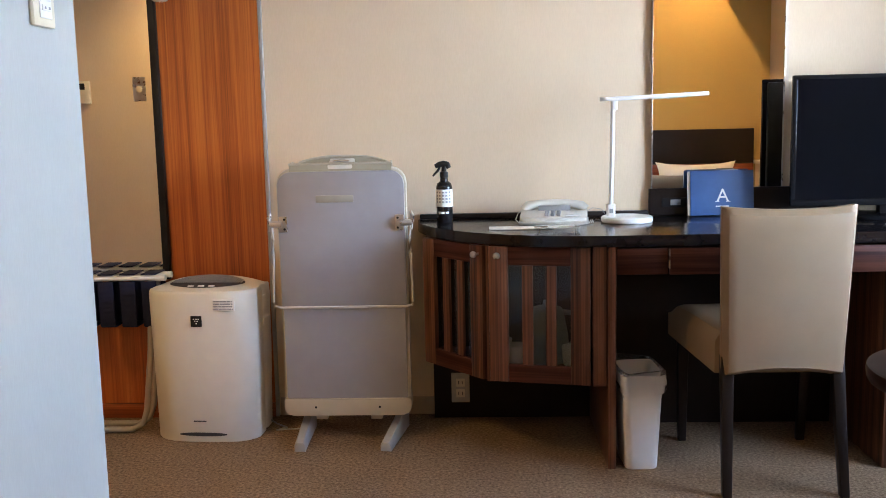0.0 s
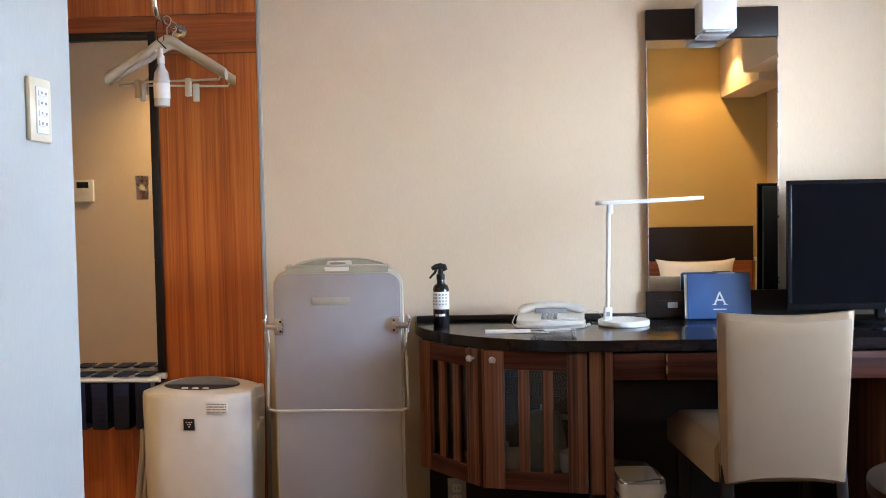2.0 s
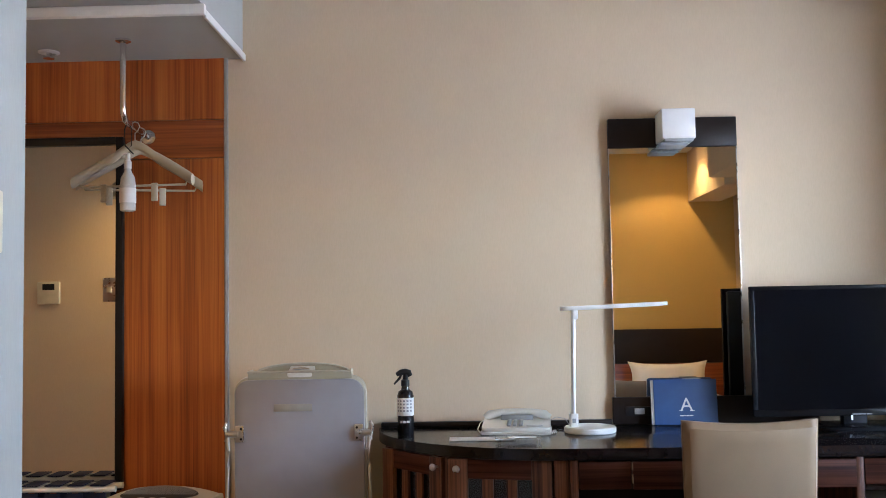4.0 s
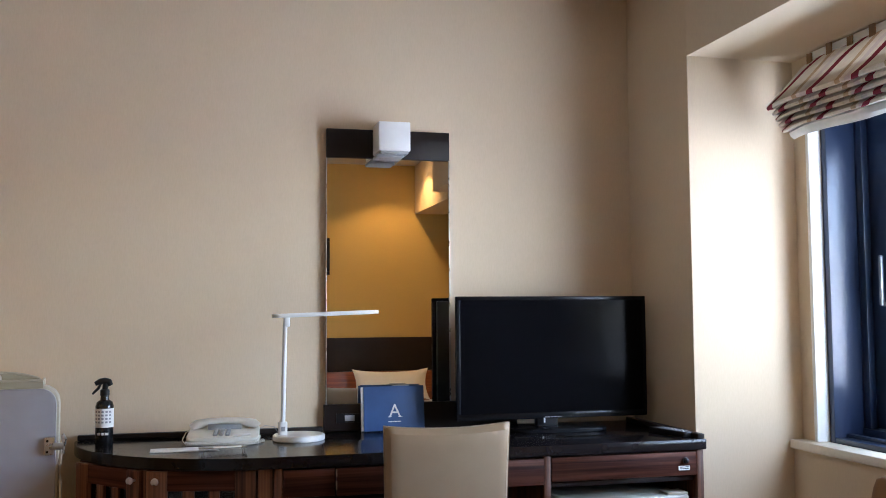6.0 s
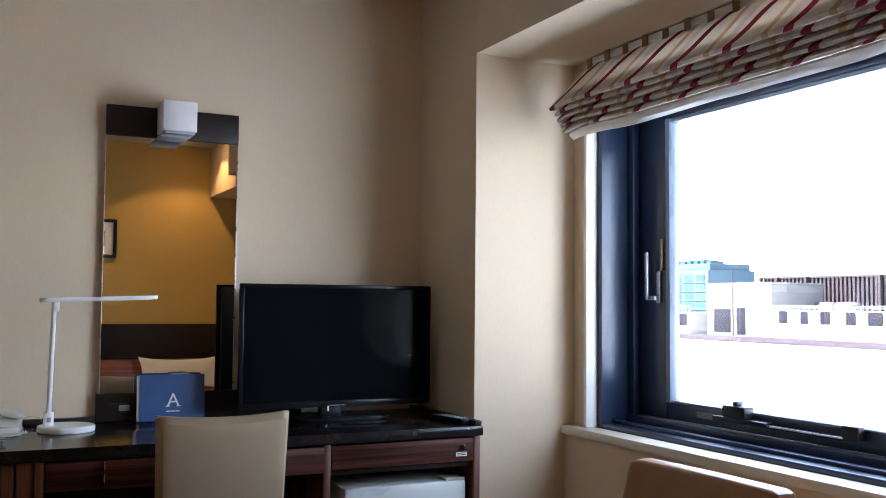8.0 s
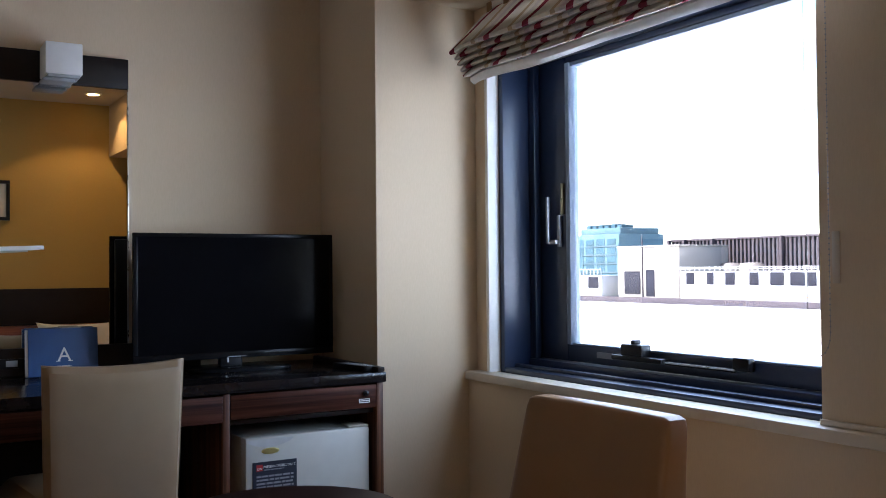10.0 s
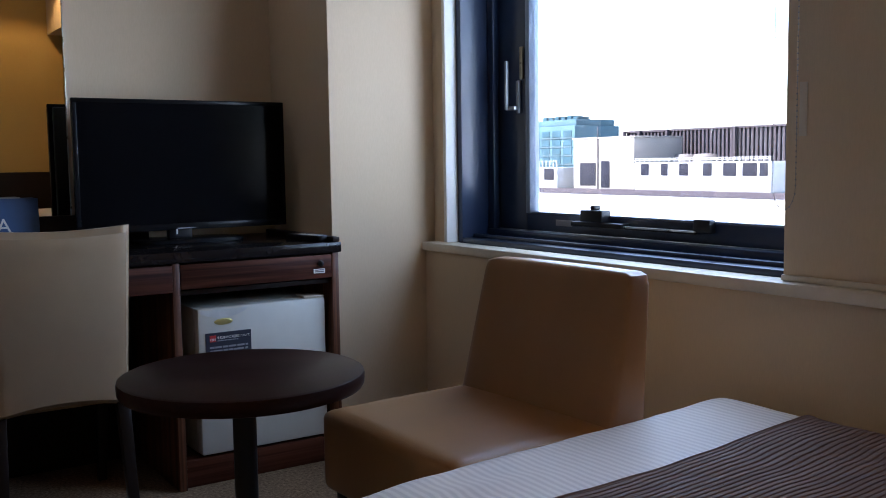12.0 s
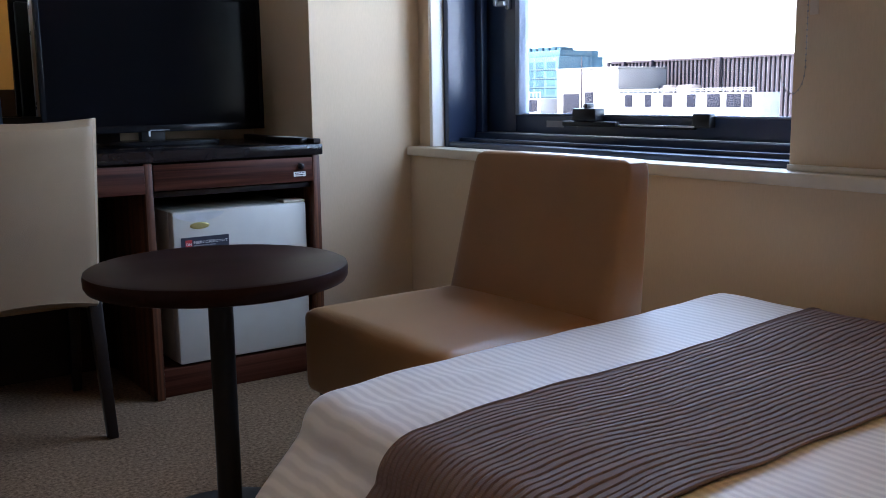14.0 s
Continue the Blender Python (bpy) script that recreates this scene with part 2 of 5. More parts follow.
def tube(bm, pts, r, n=10, closed=False):
    """A round bar along a line of points; r is one radius or one for each point."""
    pts = [Vector(p) for p in pts]
    rings = []
    for i, p in enumerate(pts):
        a = pts[i - 1] if i or closed else p
        b = pts[(i + 1) % len(pts)] if i + 1 < len(pts) or closed else p
        d = (b - a).normalized()
        q = d.to_track_quat("Z", "Y")
        rad = r[i] if isinstance(r, (list, tuple)) else r
        rings.append([bm.verts.new(p + q @ Vector((rad * math.cos(k * math.tau / n), rad * math.sin(k * math.tau / n), 0))) for k in range(n)])
    pairs = list(zip(rings, rings[1:])) + ([(rings[-1], rings[0])] if closed else [])
    for a, b in pairs:
        for k in range(n):
            bm.faces.new((a[k], a[(k + 1) % n], b[(k + 1) % n], b[k]))
    if not closed:
        bm.faces.new(rings[0][::-1])
        bm.faces.new(rings[-1])
    return bm


def lathe(bm, profile, n=32, at=(0, 0, 0)):
    """Rows of (radius, z) turned round the upright axis."""
    rings = [[bm.verts.new((at[0] + r * math.cos(k * math.tau / n), at[1] + r * math.sin(k * math.tau / n), at[2] + z)) for k in range(n)] for r, z in profile]
    for a, b in zip(rings, rings[1:]):
        for k in range(n):
            bm.faces.new((a[k], a[(k + 1) % n], b[(k + 1) % n], b[k]))
    bm.faces.new(rings[0][::-1])
    bm.faces.new(rings[-1])
    return bm


def prism(bm, outline, z0, z1, r=0.0):
    """An outline of (x, y), counter-clockwise, raised from z0 to z1."""
    lo = [bm.verts.new((x, y, z0)) for x, y in outline]
    hi = [bm.verts.new((x, y, z1)) for x, y in outline]
    n = len(outline)
    faces = [bm.faces.new(lo[::-1]), bm.faces.new(hi)]
    for k in range(n):
        faces.append(bm.faces.new((lo[k], lo[(k + 1) % n], hi[(k + 1) % n], hi[k])))
    if r:
        edges = list(faces[0].edges) + list(faces[1].edges)
        bmesh.ops.bevel(bm, geom=edges, offset=r, segments=2, profile=0.5, affect="EDGES")
    return bm


def sheet(bm, f, nu, nv, thick=0.0):
    """A grid of points f(u, v), with u and v from 0 to 1."""
    rows = [[bm.verts.new(f(i / nu, j / nv)) for j in range(nv + 1)] for i in range(nu + 1)]
    for i in range(nu):
        for j in range(nv):
            bm.faces.new((rows[i][j], rows[i + 1][j], rows[i + 1][j + 1], rows[i][j + 1]))
    if thick:
        bmesh.ops.recalc_face_normals(bm, faces=bm.faces[:])
        bmesh.ops.solidify(bm, geom=bm.faces[:], thickness=thick)
    return bm


def rounded(w, d, r, n=6):
    """Outline of a rounded rectangle about the origin."""
    out = []
    for cx, cy, a in ((w / 2 - r, d / 2 - r, 0), (-w / 2 + r, d / 2 - r, 90), (-w / 2 + r, -d / 2 + r, 180), (w / 2 - r, -d / 2 + r, 270)):
        out += [(cx + r * math.cos(radians(a + 90 * k / n)), cy + r * math.sin(radians(a + 90 * k / n))) for k in range(n + 1)]
    return out


def finish(name, bm, material, smooth=True):
    bmesh.ops.recalc_face_normals(bm, faces=bm.faces[:])
    me = bpy.data.meshes.new(name)
    bm.to_mesh(me)
    bm.free()
    me.materials.append(material)
    if smooth:
        me.shade_smooth()
        me.set_sharp_from_angle(angle=radians(38))
    return new(name, me)


def part(name, bm, material, parent, label="", smooth=True):
    ob = finish(name, bm, material, smooth)
    ob.parent = parent
    if label:
        tagged(ob, label)
    return ob


def thing(name, at, label, category, group="", turn=0.0):
    ob = new(name)
    ob.empty_display_size = 0.05
    ob.matrix_world = pose(*at, 0, 0, turn)
    return tagged(ob, label, category, group)


def structure(name, bm, material, label, category="wall"):
    return tagged(finish(name, bm, material), label, category, kind="structure")


def words(name, text, size, m, material, parent, label=""):
    cu = bpy.data.curves.new(name, "FONT")
    cu.body, cu.size, cu.extrude = text, size, 0.0004
    cu.align_x = "CENTER"
    tmp = bpy.data.objects.new(name, cu)
    scene.collection.objects.link(tmp)
    me = bpy.data.meshes.new_from_object(tmp.evaluated_get(bpy.context.evaluated_depsgraph_get()))
    bpy.data.objects.remove(tmp)
    me.materials.clear()
    me.materials.append(material)
    ob = new(name, me)
    ob.parent = parent
    ob.matrix_basis = m
    if label:
        tagged(ob, label)
    return ob


def bars(bm, x0, x1, z0, z1, y, rows, depth=0.0006, rng=None):
    """Lines of unreadable writing as thin bars on an upright face that looks along -y."""
    rng = rng or random.Random(3)
    step = (z1 - z0) / rows
    for k in range(rows):
        x, z = x0, z1 - (k + 0.75) * step
        while x < x1 - 0.002:
            w = min(x1 - x, (x1 - x0) * rng.uniform(0.08, 0.3))
            box(bm, x, x + w * 0.88, y - depth, y, z, z + step * 0.5)
            x += w
    return bm


# ---- plan ----
NY, EX, RY, WX, CEILZ = 3.615, 2.085, 3.14, 2.46, 2.39
SY, HX, HY = -0.80, -0.43, 1.90
DESKZ, DESKY = 0.732, 3.03

bm = bm_new()
box(bm, -2.8, 2.9, -1.0, 3.8, -0.12, 0.0)
structure("floor", bm, CARPET, "beige loop-pile carpet floor of the hotel room", "floor")
bm = bm_new()
box(bm, -2.8, 2.9, -1.0, 3.8, CEILZ, CEILZ + 0.15)
structure("ceiling", bm, CEIL, "white papered room ceiling", "ceiling")
bm = bm_new()
box(bm, -2.8, 2.9, NY, NY + 0.15, 0, CEILZ)
structure("wall_north", bm, WALL, "cream textured wallpaper wall behind the desk")
bm = bm_new()
box(bm, -2.8, 2.9, SY - 0.15, SY, 0, CEILZ)
structure("wall_south", bm, OCHRE_WALL, "ochre yellow wallpaper accent wall behind the bed")
# pier between the desk corner and the window recess, and the beam over the recess
bm = bm_new()
box(bm, EX, 2.9, RY, NY, 0, CEILZ, 0.004)
structure("wall_pier", bm, WALL, "cream papered pier beside the window recess")
bm = bm_new()
box(bm, EX, 2.9, 0.3, RY, 2.035, CEILZ)
box(bm, WX, 2.9, SY, 0.3, 2.035, CEILZ)
structure("wall_beam", bm, WALL, "cream papered beam over the window recess")
bm = bm_new()
box(bm, WX, 2.9, SY, RY, 0, 0.672)
structure("wall_window_lower", bm, WALL, "cream papered wall under the window")
bm = bm_new()
box(bm, 2.50, 2.9, 3.035, RY, 0.672, 2.035)
structure("wall_window_jamb", bm, WALL, "narrow cream wall strip beside the window")
bm = bm_new()
box(bm, 2.56, 2.9, SY, 0.9, 0.672, 2.035)
structure("wall_window_end", bm, WALL, "cream papered wall past the window")
bm = bm_new()
box(bm, 2.50, 2.9, 0.9, 3.035, 1.885, 2.035)
structure("wall_window_head", bm, WALL, "wall above the window behind the blind")
bm = bm_new()
box(bm, 2.195, WX, SY, 0.3, 1.985, CEILZ)
structure("wall_corner_bulkhead", bm, WALL, "papered bulkhead along the wall above the bed")
bm = bm_new()
box(bm, -2.8, HX, SY, HY, 0, CEILZ, 0.004)
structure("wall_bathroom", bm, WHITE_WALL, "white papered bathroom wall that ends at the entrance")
bm = bm_new()
box(bm, -2.59, HX - 0.01, HY, HY + 0.004, 0, 2.10)
structure("wall_entrance", bm, WALL, "cream papered wall of the entrance")
bm = bm_new()
box(bm, -2.8, -2.6, HY, NY, 0, CEILZ)
structure("wall_west", bm, WALL, "cream wall at the end of the entrance")
# lowered ceiling over the entrance and the wardrobe
bm = bm_new()
box(bm, -2.6, HX, HY, 3.085, 2.105, CEILZ)
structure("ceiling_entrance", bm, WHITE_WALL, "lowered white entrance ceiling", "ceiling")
bm = bm_new()
box(bm, -2.6, -0.431, 3.085, NY, 2.075, CEILZ)
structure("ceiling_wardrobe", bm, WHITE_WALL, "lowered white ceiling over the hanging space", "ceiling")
bm = bm_new()
box(bm, -2.6, -0.420, 3.06, 3.085, 2.072, 2.104, 0.003)
box(bm, -0.430, -0.420, 3.086, NY, 2.066, 2.092, 0.002)
structure("trim_wardrobe", bm, PAINT, "cream painted edge trim of the wardrobe ceiling", "trim")
bm = bm_new()
box(bm, -0.48, 0.10, NY - 0.008, NY, 0, 0.07, 0.003)
box(bm, EX - 0.008, EX, RY + 0.02, NY - 0.01, 0, 0.07, 0.003)
box(bm, EX + 0.002, WX - 0.01, RY - 0.008, RY, 0, 0.07, 0.003)
box(bm, WX - 0.008, WX, SY + 0.02, RY - 0.01, 0, 0.07, 0.003)
structure("baseboard", bm, SKIRT, "beige vinyl baseboard along the walls", "baseboard")

# wood panelling of the hanging space
bm = bm_new()
box(bm, -2.6, -0.497, NY - 0.018, NY, 0.055, 1.708)
pan = structure("panelling_lower", bm, PANELWOOD, "orange-brown striped wood panel with upright grain", "wall panel")
bm = bm_new()
box(bm, -2.6, -0.497, NY - 0.018, NY, 1.851, 2.075)
structure("panelling_upper", bm, PANELWOOD, "orange-brown striped wood panel under the lowered ceiling", "wall panel")
bm = bm_new()
box(bm, -2.6, -0.497, NY - 0.022, NY, 1.710, 1.849, 0.002)
structure("panelling_band", bm, PANELWOOD_H, "darker wood band with level grain", "wall panel")
bm = bm_new()
box(bm, -2.6, -0.497, NY - 0.024, NY, 0.0, 0.053, 0.002)
structure("panelling_plinth", bm, PANELWOOD_H, "wood plinth at the foot of the panel", "baseboard")
bm = bm_new()
box(bm, -0.496, -0.484, NY - 0.020, NY, 0.0, 2.075, 0.002)
structure("trim_panel_edge", bm, PRESS_LEG, "thin grey edge trim of the wood panel", "trim")

# ---- window ----
win = tagged(new("window_1"), "black aluminium window in the recess", "window", kind="structure")
win.matrix_world = pose(2.54, 1.96, 0.70)


def wpart(name, mat, *boxes, label="", parent=win):
    b = bm_new()
    for x0, x1, y0, y1, z0, z1, r in boxes:
        box(b, x0 - 2.54, x1 - 2.54, y0 - 1.96, y1 - 1.96, z0 - 0.70, z1 - 0.70, r)
    return part(name, b, mat, parent, label)


wpart("outer_frame", ALU, (2.53, 2.74, 3.006, 3.034, 0.695, 1.885, 0.003), (2.53, 2.74, 0.9, 3.0055, 0.70, 0.720, 0.003), (2.53, 2.74, 0.9, 3.0055, 1.850, 1.885, 0.003),
      (2.575, 2.60, 0.9, 3.0055, 0.720, 0.732, 0.002), (2.64, 2.74, 0.9, 3.0055, 0.720, 0.748, 0.003), (2.64, 2.74, 0.9, 3.0055, 1.822, 1.850, 0.003),
      (2.645, 2.672, 2.972, 3.0055, 0.748, 1.822, 0.003))
sash = wpart("sash", ALU, (2.676, 2.725, 2.826, 2.998, 0.750, 1.820, 0.004), (2.676, 2.725, 0.9, 2.8255, 0.750, 0.808, 0.004), (2.676, 2.725, 0.9, 2.8255, 1.798, 1.820, 0.004))
wpart("glazing_bead", plain("blue_grey_bead", (0.20, 0.25, 0.32), 0.4), (2.672, 2.716, 2.804, 2.8255, 0.8085, 1.7975, 0.001), (2.680, 2.716, 0.9, 2.8035, 1.784, 1.7975, 0.001), (2.680, 2.716, 0.9, 2.8035, 0.8085, 0.813, 0.001), parent=sash)
pane = wpart("pane", GLASS, (2.698, 2.702, 0.9, 2.8255, 0.80, 1.80, 0.0), label="clear glass pane", parent=sash)
pane.visible_shadow = False
wpart("handle", plain("satin_grey_metal", (0.30, 0.31, 0.33), 0.42, 1.0, vary=0.05, grain=0), (2.662, 2.676, 2.850, 2.868, 1.150, 1.262, 0.004), (2.645, 2.663, 2.853, 2.902, 1.160, 1.176, 0.004), (2.638, 2.652, 2.888, 2.903, 1.162, 1.330, 0.005), label="silver lever handle", parent=sash)
wpart("lock_plate", BRASS, (2.667, 2.677, 2.836, 2.852, 1.265, 1.375, 0.002), parent=sash)
wpart("latch", BLACK, (2.64, 2.676, 2.33, 2.56, 0.778, 0.794, 0.004), (2.635, 2.676, 2.41, 2.51, 0.794, 0.832, 0.005), (2.642, 2.672, 2.45, 2.47, 0.832, 0.846, 0.004), (2.65, 2.676, 2.00, 2.06, 0.782, 0.820, 0.005), (2.655, 2.672, 2.06, 2.33, 0.776, 0.787, 0.002), label="black window latch and stay")
wpart("stay_rod", STEEL, (2.648, 2.653, 2.05, 2.43, 0.782, 0.787, 0.001))
wpart("sticker", INKGREY, (2.6735, 2.6758, 2.59, 2.67, 0.772, 0.792, 0.0), label="small grey sticker with worn print", parent=sash)
wpart("far_bracket", BLACK, (2.65, 2.676, 1.655, 1.695, 1.18, 1.31, 0.004))

bm = bm_new()
box(bm, WX - 0.016, 2.53, SY, RY - 0.001, 0.673, 0.703, 0.004)
structure("window_sill", bm, SILLPAINT, "cream painted sill board under the window", "window sill")
bm = bm_new()
box(bm, 2.482, 2.531, 3.033, 3.052, 0.704, 1.90, 0.003)
structure("window_casing", bm, PAINT, "white painted casing strip beside the window", "trim")
# sliding panel that covers the rest of the window
sp = tagged(new("sliding_panel"), "cream papered sliding window panel, drawn half across", "panel")
sp.matrix_world = pose(2.50, 1.1, 0.704)
bm = bm_new()
box(bm, -0.018, 0.018, -0.70, 0.537, 0.0, 1.18, 0.003)
part("panel_board", bm, WALL, sp)
bm = bm_new()
box(bm, -0.0205, -0.0185, 0.480, 0.500, 0.33, 0.45, 0.0008)
part("finger_pull", bm, SILLPAINT, sp, "recessed cream finger pull")
bm = bm_new()
box(bm, -0.026, -0.0185, -0.70, 0.537, 0.0, 0.014, 0.002)
part("bottom_rail", bm, SILLPAINT, sp)


# roman blind
def blind_mat():
    m, t, b = tree("patterned_blind_cotton", 0.9, 0, 0.2)
    c = t.nodes.new("ShaderNodeTexCoord")
    sep = t.nodes.new("ShaderNodeSeparateXYZ")
    t.links.new(c.outputs["UV"], sep.inputs[0])

    def calc(op, a, b2=0.0, c2=0.0):
        n = t.nodes.new("ShaderNodeMath")
        n.operation = op
        for s, v in zip(n.inputs, (a, b2, c2)):
            if isinstance(v, bpy.types.NodeSocket):
                t.links.new(v, s)
            else:
                s.default_value = v
        return n.outputs[0]

    base = ramp(t, noise_tex(t, coords(t), 40, 4), [(0.3, (0.74, 0.66, 0.55)), (0.7, (0.82, 0.75, 0.65))])
    col = base
    # wavy ribbons that cross the cloth at a steady pitch
    for shift, amp, width, tone in ((0.165, 0.030, 0.014, (0.68, 0.59, 0.55)), (0.11, 0.012, 0.012, (0.56, 0.41, 0.26)), (0.0, 0.070, 0.017, (0.25, 0.030, 0.050))):
        q = calc("SUBTRACT", 0.55, calc("DIVIDE", calc("MODULO", sep.outputs[1], 0.26), 0.22))
        wave = calc("ADD", calc("MULTIPLY", calc("MULTIPLY", calc("MULTIPLY", q, q), q), amp * 4.0), calc("MULTIPLY", q, amp * 0.3))
        pos = calc("MODULO", calc("ADD", calc("ADD", sep.outputs[0], wave), shift + 2.2), 0.22)
        on = calc("LESS_THAN", calc("ABSOLUTE", calc("SUBTRACT", pos, 0.11)), width)
        col = mixed(t, col, tone, on, "MIX")
    weave = noise_tex(t, coords(t), 500, 2)
    col = mixed(t, col, ramp(t, weave, [(0.3, (0.88, 0.88, 0.88)), (0.7, (1, 1, 1))]), 0.8)
    t.links.new(col, b.inputs["Base Color"])
    bump(t, b, weave, 0.3, 0.001)
    tr = t.nodes.new("ShaderNodeBsdfTranslucent")
    t.links.new(col, tr.inputs[0])
    mx = t.nodes.new("ShaderNodeMixShader")
    mx.inputs[0].default_value = 0.40
    t.links.new(b.outputs[0], mx.inputs[1])
    t.links.new(tr.outputs[0], mx.inputs[2])
    t.links.new(mx.outputs[0], t.nodes["Material Output"].inputs[0])
    return m


BLINDCLOTH = blind_mat()
bl = thing("roman_blind", (2.42, 2.1, 1.72), "drawn-up roman blind with red and tan wavy ribbons", "window blind")
BY0, BY1 = 1.35, 3.02


def cloth_strip(name, profile, mat, wave, parent, v0=0.0, thick=0.004):
    """A strip of cloth that runs along y with the (x, z) profile from top to bottom, in metres."""
    b = bm_new()
    uv = b.loops.layers.uv.new("cloth")
    ny = 90
    rows = []
    for j in range(ny + 1):
        y = BY0 + (BY1 - BY0) * j / ny
        row, v = [], v0
        for k, (x, z) in enumerate(profile):
            f = k / (len(profile) - 1)
            sag = wave * f * (math.sin(y * 9.0) * 0.5 + math.sin(y * 4.1 + 1.0) + noise.noise((y * 6, k * 0.9, v0 * 7)) * 0.8)
            end = 0.012 * max(0, (y - (BY1 - 0.12)) / 0.12) ** 2
            row.append((b.verts.new((x - 2.42 + sag * 0.5, y - 2.1, z - 1.72 + sag - end)), y, v))
            if k + 1 < len(profile):
                v += math.hypot(profile[k + 1][0] - x, profile[k + 1][1] - z)
        rows.append(row)
    for a, c in zip(rows, rows[1:]):
        for k in range(len(profile) - 1):
            q = (a[k], c[k], c[k + 1], a[k + 1])
            fc = b.faces.new([w[0] for w in q])
            for lp, w in zip(fc.loops, q):
                lp[uv].uv = (w[1], w[2])
    bmesh.ops.recalc_face_normals(b, faces=b.faces[:])
    bmesh.ops.solidify(b, geom=b.faces[:], thickness=thick)
    return part(name, b, mat, parent)


cloth_strip("upper_fall", [(2.46, 2.000), (2.43, 1.968), (2.39, 1.925), (2.345, 1.880), (2.312, 1.846), (2.318, 1.836), (2.345, 1.842)], BLINDCLOTH, 0.003, bl)
for k in range(4):
    z = 1.846 - 0.0195 * k
    x = 2.335 + 0.012 * k
    cloth_strip("fold", [(x + 0.05, z + 0.016), (x + 0.02, z + 0.004), (x, z - 0.018), (x + 0.003, z - 0.026), (x + 0.018, z - 0.024), (x + 0.05, z - 0.012)], BLINDCLOTH, 0.004, bl, 0.31 + 0.13 * k)
cloth_strip("lining", [(2.43, 1.80), (2.408, 1.778), (2.398, 1.760), (2.402, 1.748), (2.414, 1.736)], LINING, 0.007, bl, 0.0, 0.002)
b = bm_new()
box(b, 0.05, 0.085, BY0 - 2.1, BY1 - 2.1 - 0.01, 0.285, 0.31, 0.003)
part("headrail", b, PAINT, bl)
TABCLOTH = plain("tan_tab_cloth", (0.30, 0.18, 0.09), 0.9)
for k in range(8):
    y = BY1 - 0.05 - k * 0.105
    b = bm_new()
    box(b, 0.030, 0.036, y - 2.113, y - 2.087, 0.255, 0.300 + 0.008 * (k % 2), 0.001)
    part("tab", b, TABCLOTH, bl)
# bead chain
ch = thing("bead_chain", (2.43, 1.60, 0.87), "thin steel bead chain hanging from the blind", "chain")
b = bm_new()
line = []
for k in range(70):
    line.append((0, 0.030, 0.92 - k * 0.0125))
for k in range(1, 9):
    a = math.pi * k / 9
    line.append((0, 0.030 * math.cos(a), 0.055 - 0.055 * math.sin(a)))
for k in range(70):
    line.append((0.0, -0.030, 0.055 + k * 0.0125))
for p in line:
    bmesh.ops.create_icosphere(b, subdivisions=1, radius=0.0023, matrix=Matrix.Translation(p))
part("beads", b, GREYP, ch)
b = bm_new()
tube(b, line, 0.0006, 5)
part("cord", b, GREYP, ch)

# ---- desk ----
dk = thing("desk", (1.06, 3.3, 0.0), "built-in dark striped wood desk with a black gloss top", "desk")
DX, DY = 1.06, 3.3


def dpart(name, mat, *boxes, label="", parent=dk):
    b = bm_new()
    for x0, x1, y0, y1, z0, z1, r in boxes:
        box(b, x0 - DX, x1 - DX, y0 - DY, y1 - DY, z0, z1, r)
    return part(name, b, mat, parent, label)


outline = [(2.062, NY - 0.001), (0.06, NY - 0.001)]
for k in range(0, 25):
    a = math.pi + (math.pi / 2) * k / 24
    outline.append((0.66 + 0.605 * math.cos(a), 3.60 + 0.57 * math.sin(a)))
outline += [(2.062, DESKY)]
b = bm_new()
prism(b, [(x - DX, y - DY) for x, y in outline], 0.698, DESKZ, 0.004)
part("desktop", b, TOP, dk, "black-brown gloss top with a rounded end")
dpart("back_rail", DARK, (0.062, 0.878, NY - 0.028, NY - 0.002, DESKZ + 0.0005, DESKZ + 0.018, 0.003))
dpart("end_rim", DARK, (2.035, 2.060, 3.035, NY - 0.03, DESKZ + 0.0005, DESKZ + 0.016, 0.003))
dpart("side_panel", DESK_V, (0.668, 0.692, 3.036, NY - 0.03, 0.0, 0.697, 0.002))
dpart("side_panel", DESK_V, (1.500, 1.524, 3.036, NY - 0.03, 0.0, 0.697, 0.002))
dpart("side_panel", DESK_V, (2.030, 2.054, 3.036, NY - 0.03, 0.0, 0.697, 0.002))
dpart("kick_board", DARK, (0.10, 0.667, 3.565, 3.58, 0.0, 0.40, 0.001))
dpart("back_board", DARK, (0.693, 1.499, 3.49, 3.505, 0.0, 0.69, 0.001))
dpart("back_board", DARK, (1.525, 2.029, 3.56, 3.575, 0.0, 0.69, 0.001))
dpart("base_plinth", DESK_H, (1.525, 2.029, 3.06, 3.55, 0.0, 0.083, 0.002))
dpart("fridge_shelf", DARK, (1.525, 2.029, 3.06, 3.55, 0.596, 0.612, 0.001))
dpart("drawer", DESK_H, (0.694, 0.846, 3.034, 3.05, 0.612, 0.692, 0.002), (0.70, 0.84, 3.05, 3.45, 0.625, 0.685, 0))
dr = dpart("drawer", DESK_H, (0.850, 1.498, 3.024, 3.042, 0.612, 0.692, 0.002), (0.858, 1.49, 3.042, 3.45, 0.625, 0.685, 0), label="desk drawer standing a little open")
dpart("edge_strip", plain("worn_pale_edge", (0.42, 0.33, 0.22), 0.6), (0.8485, 0.8505, 3.0235, 3.041, 0.63, 0.655, 0), (0.8485, 0.8505, 3.0235, 3.041, 0.668, 0.69, 0), parent=dr)
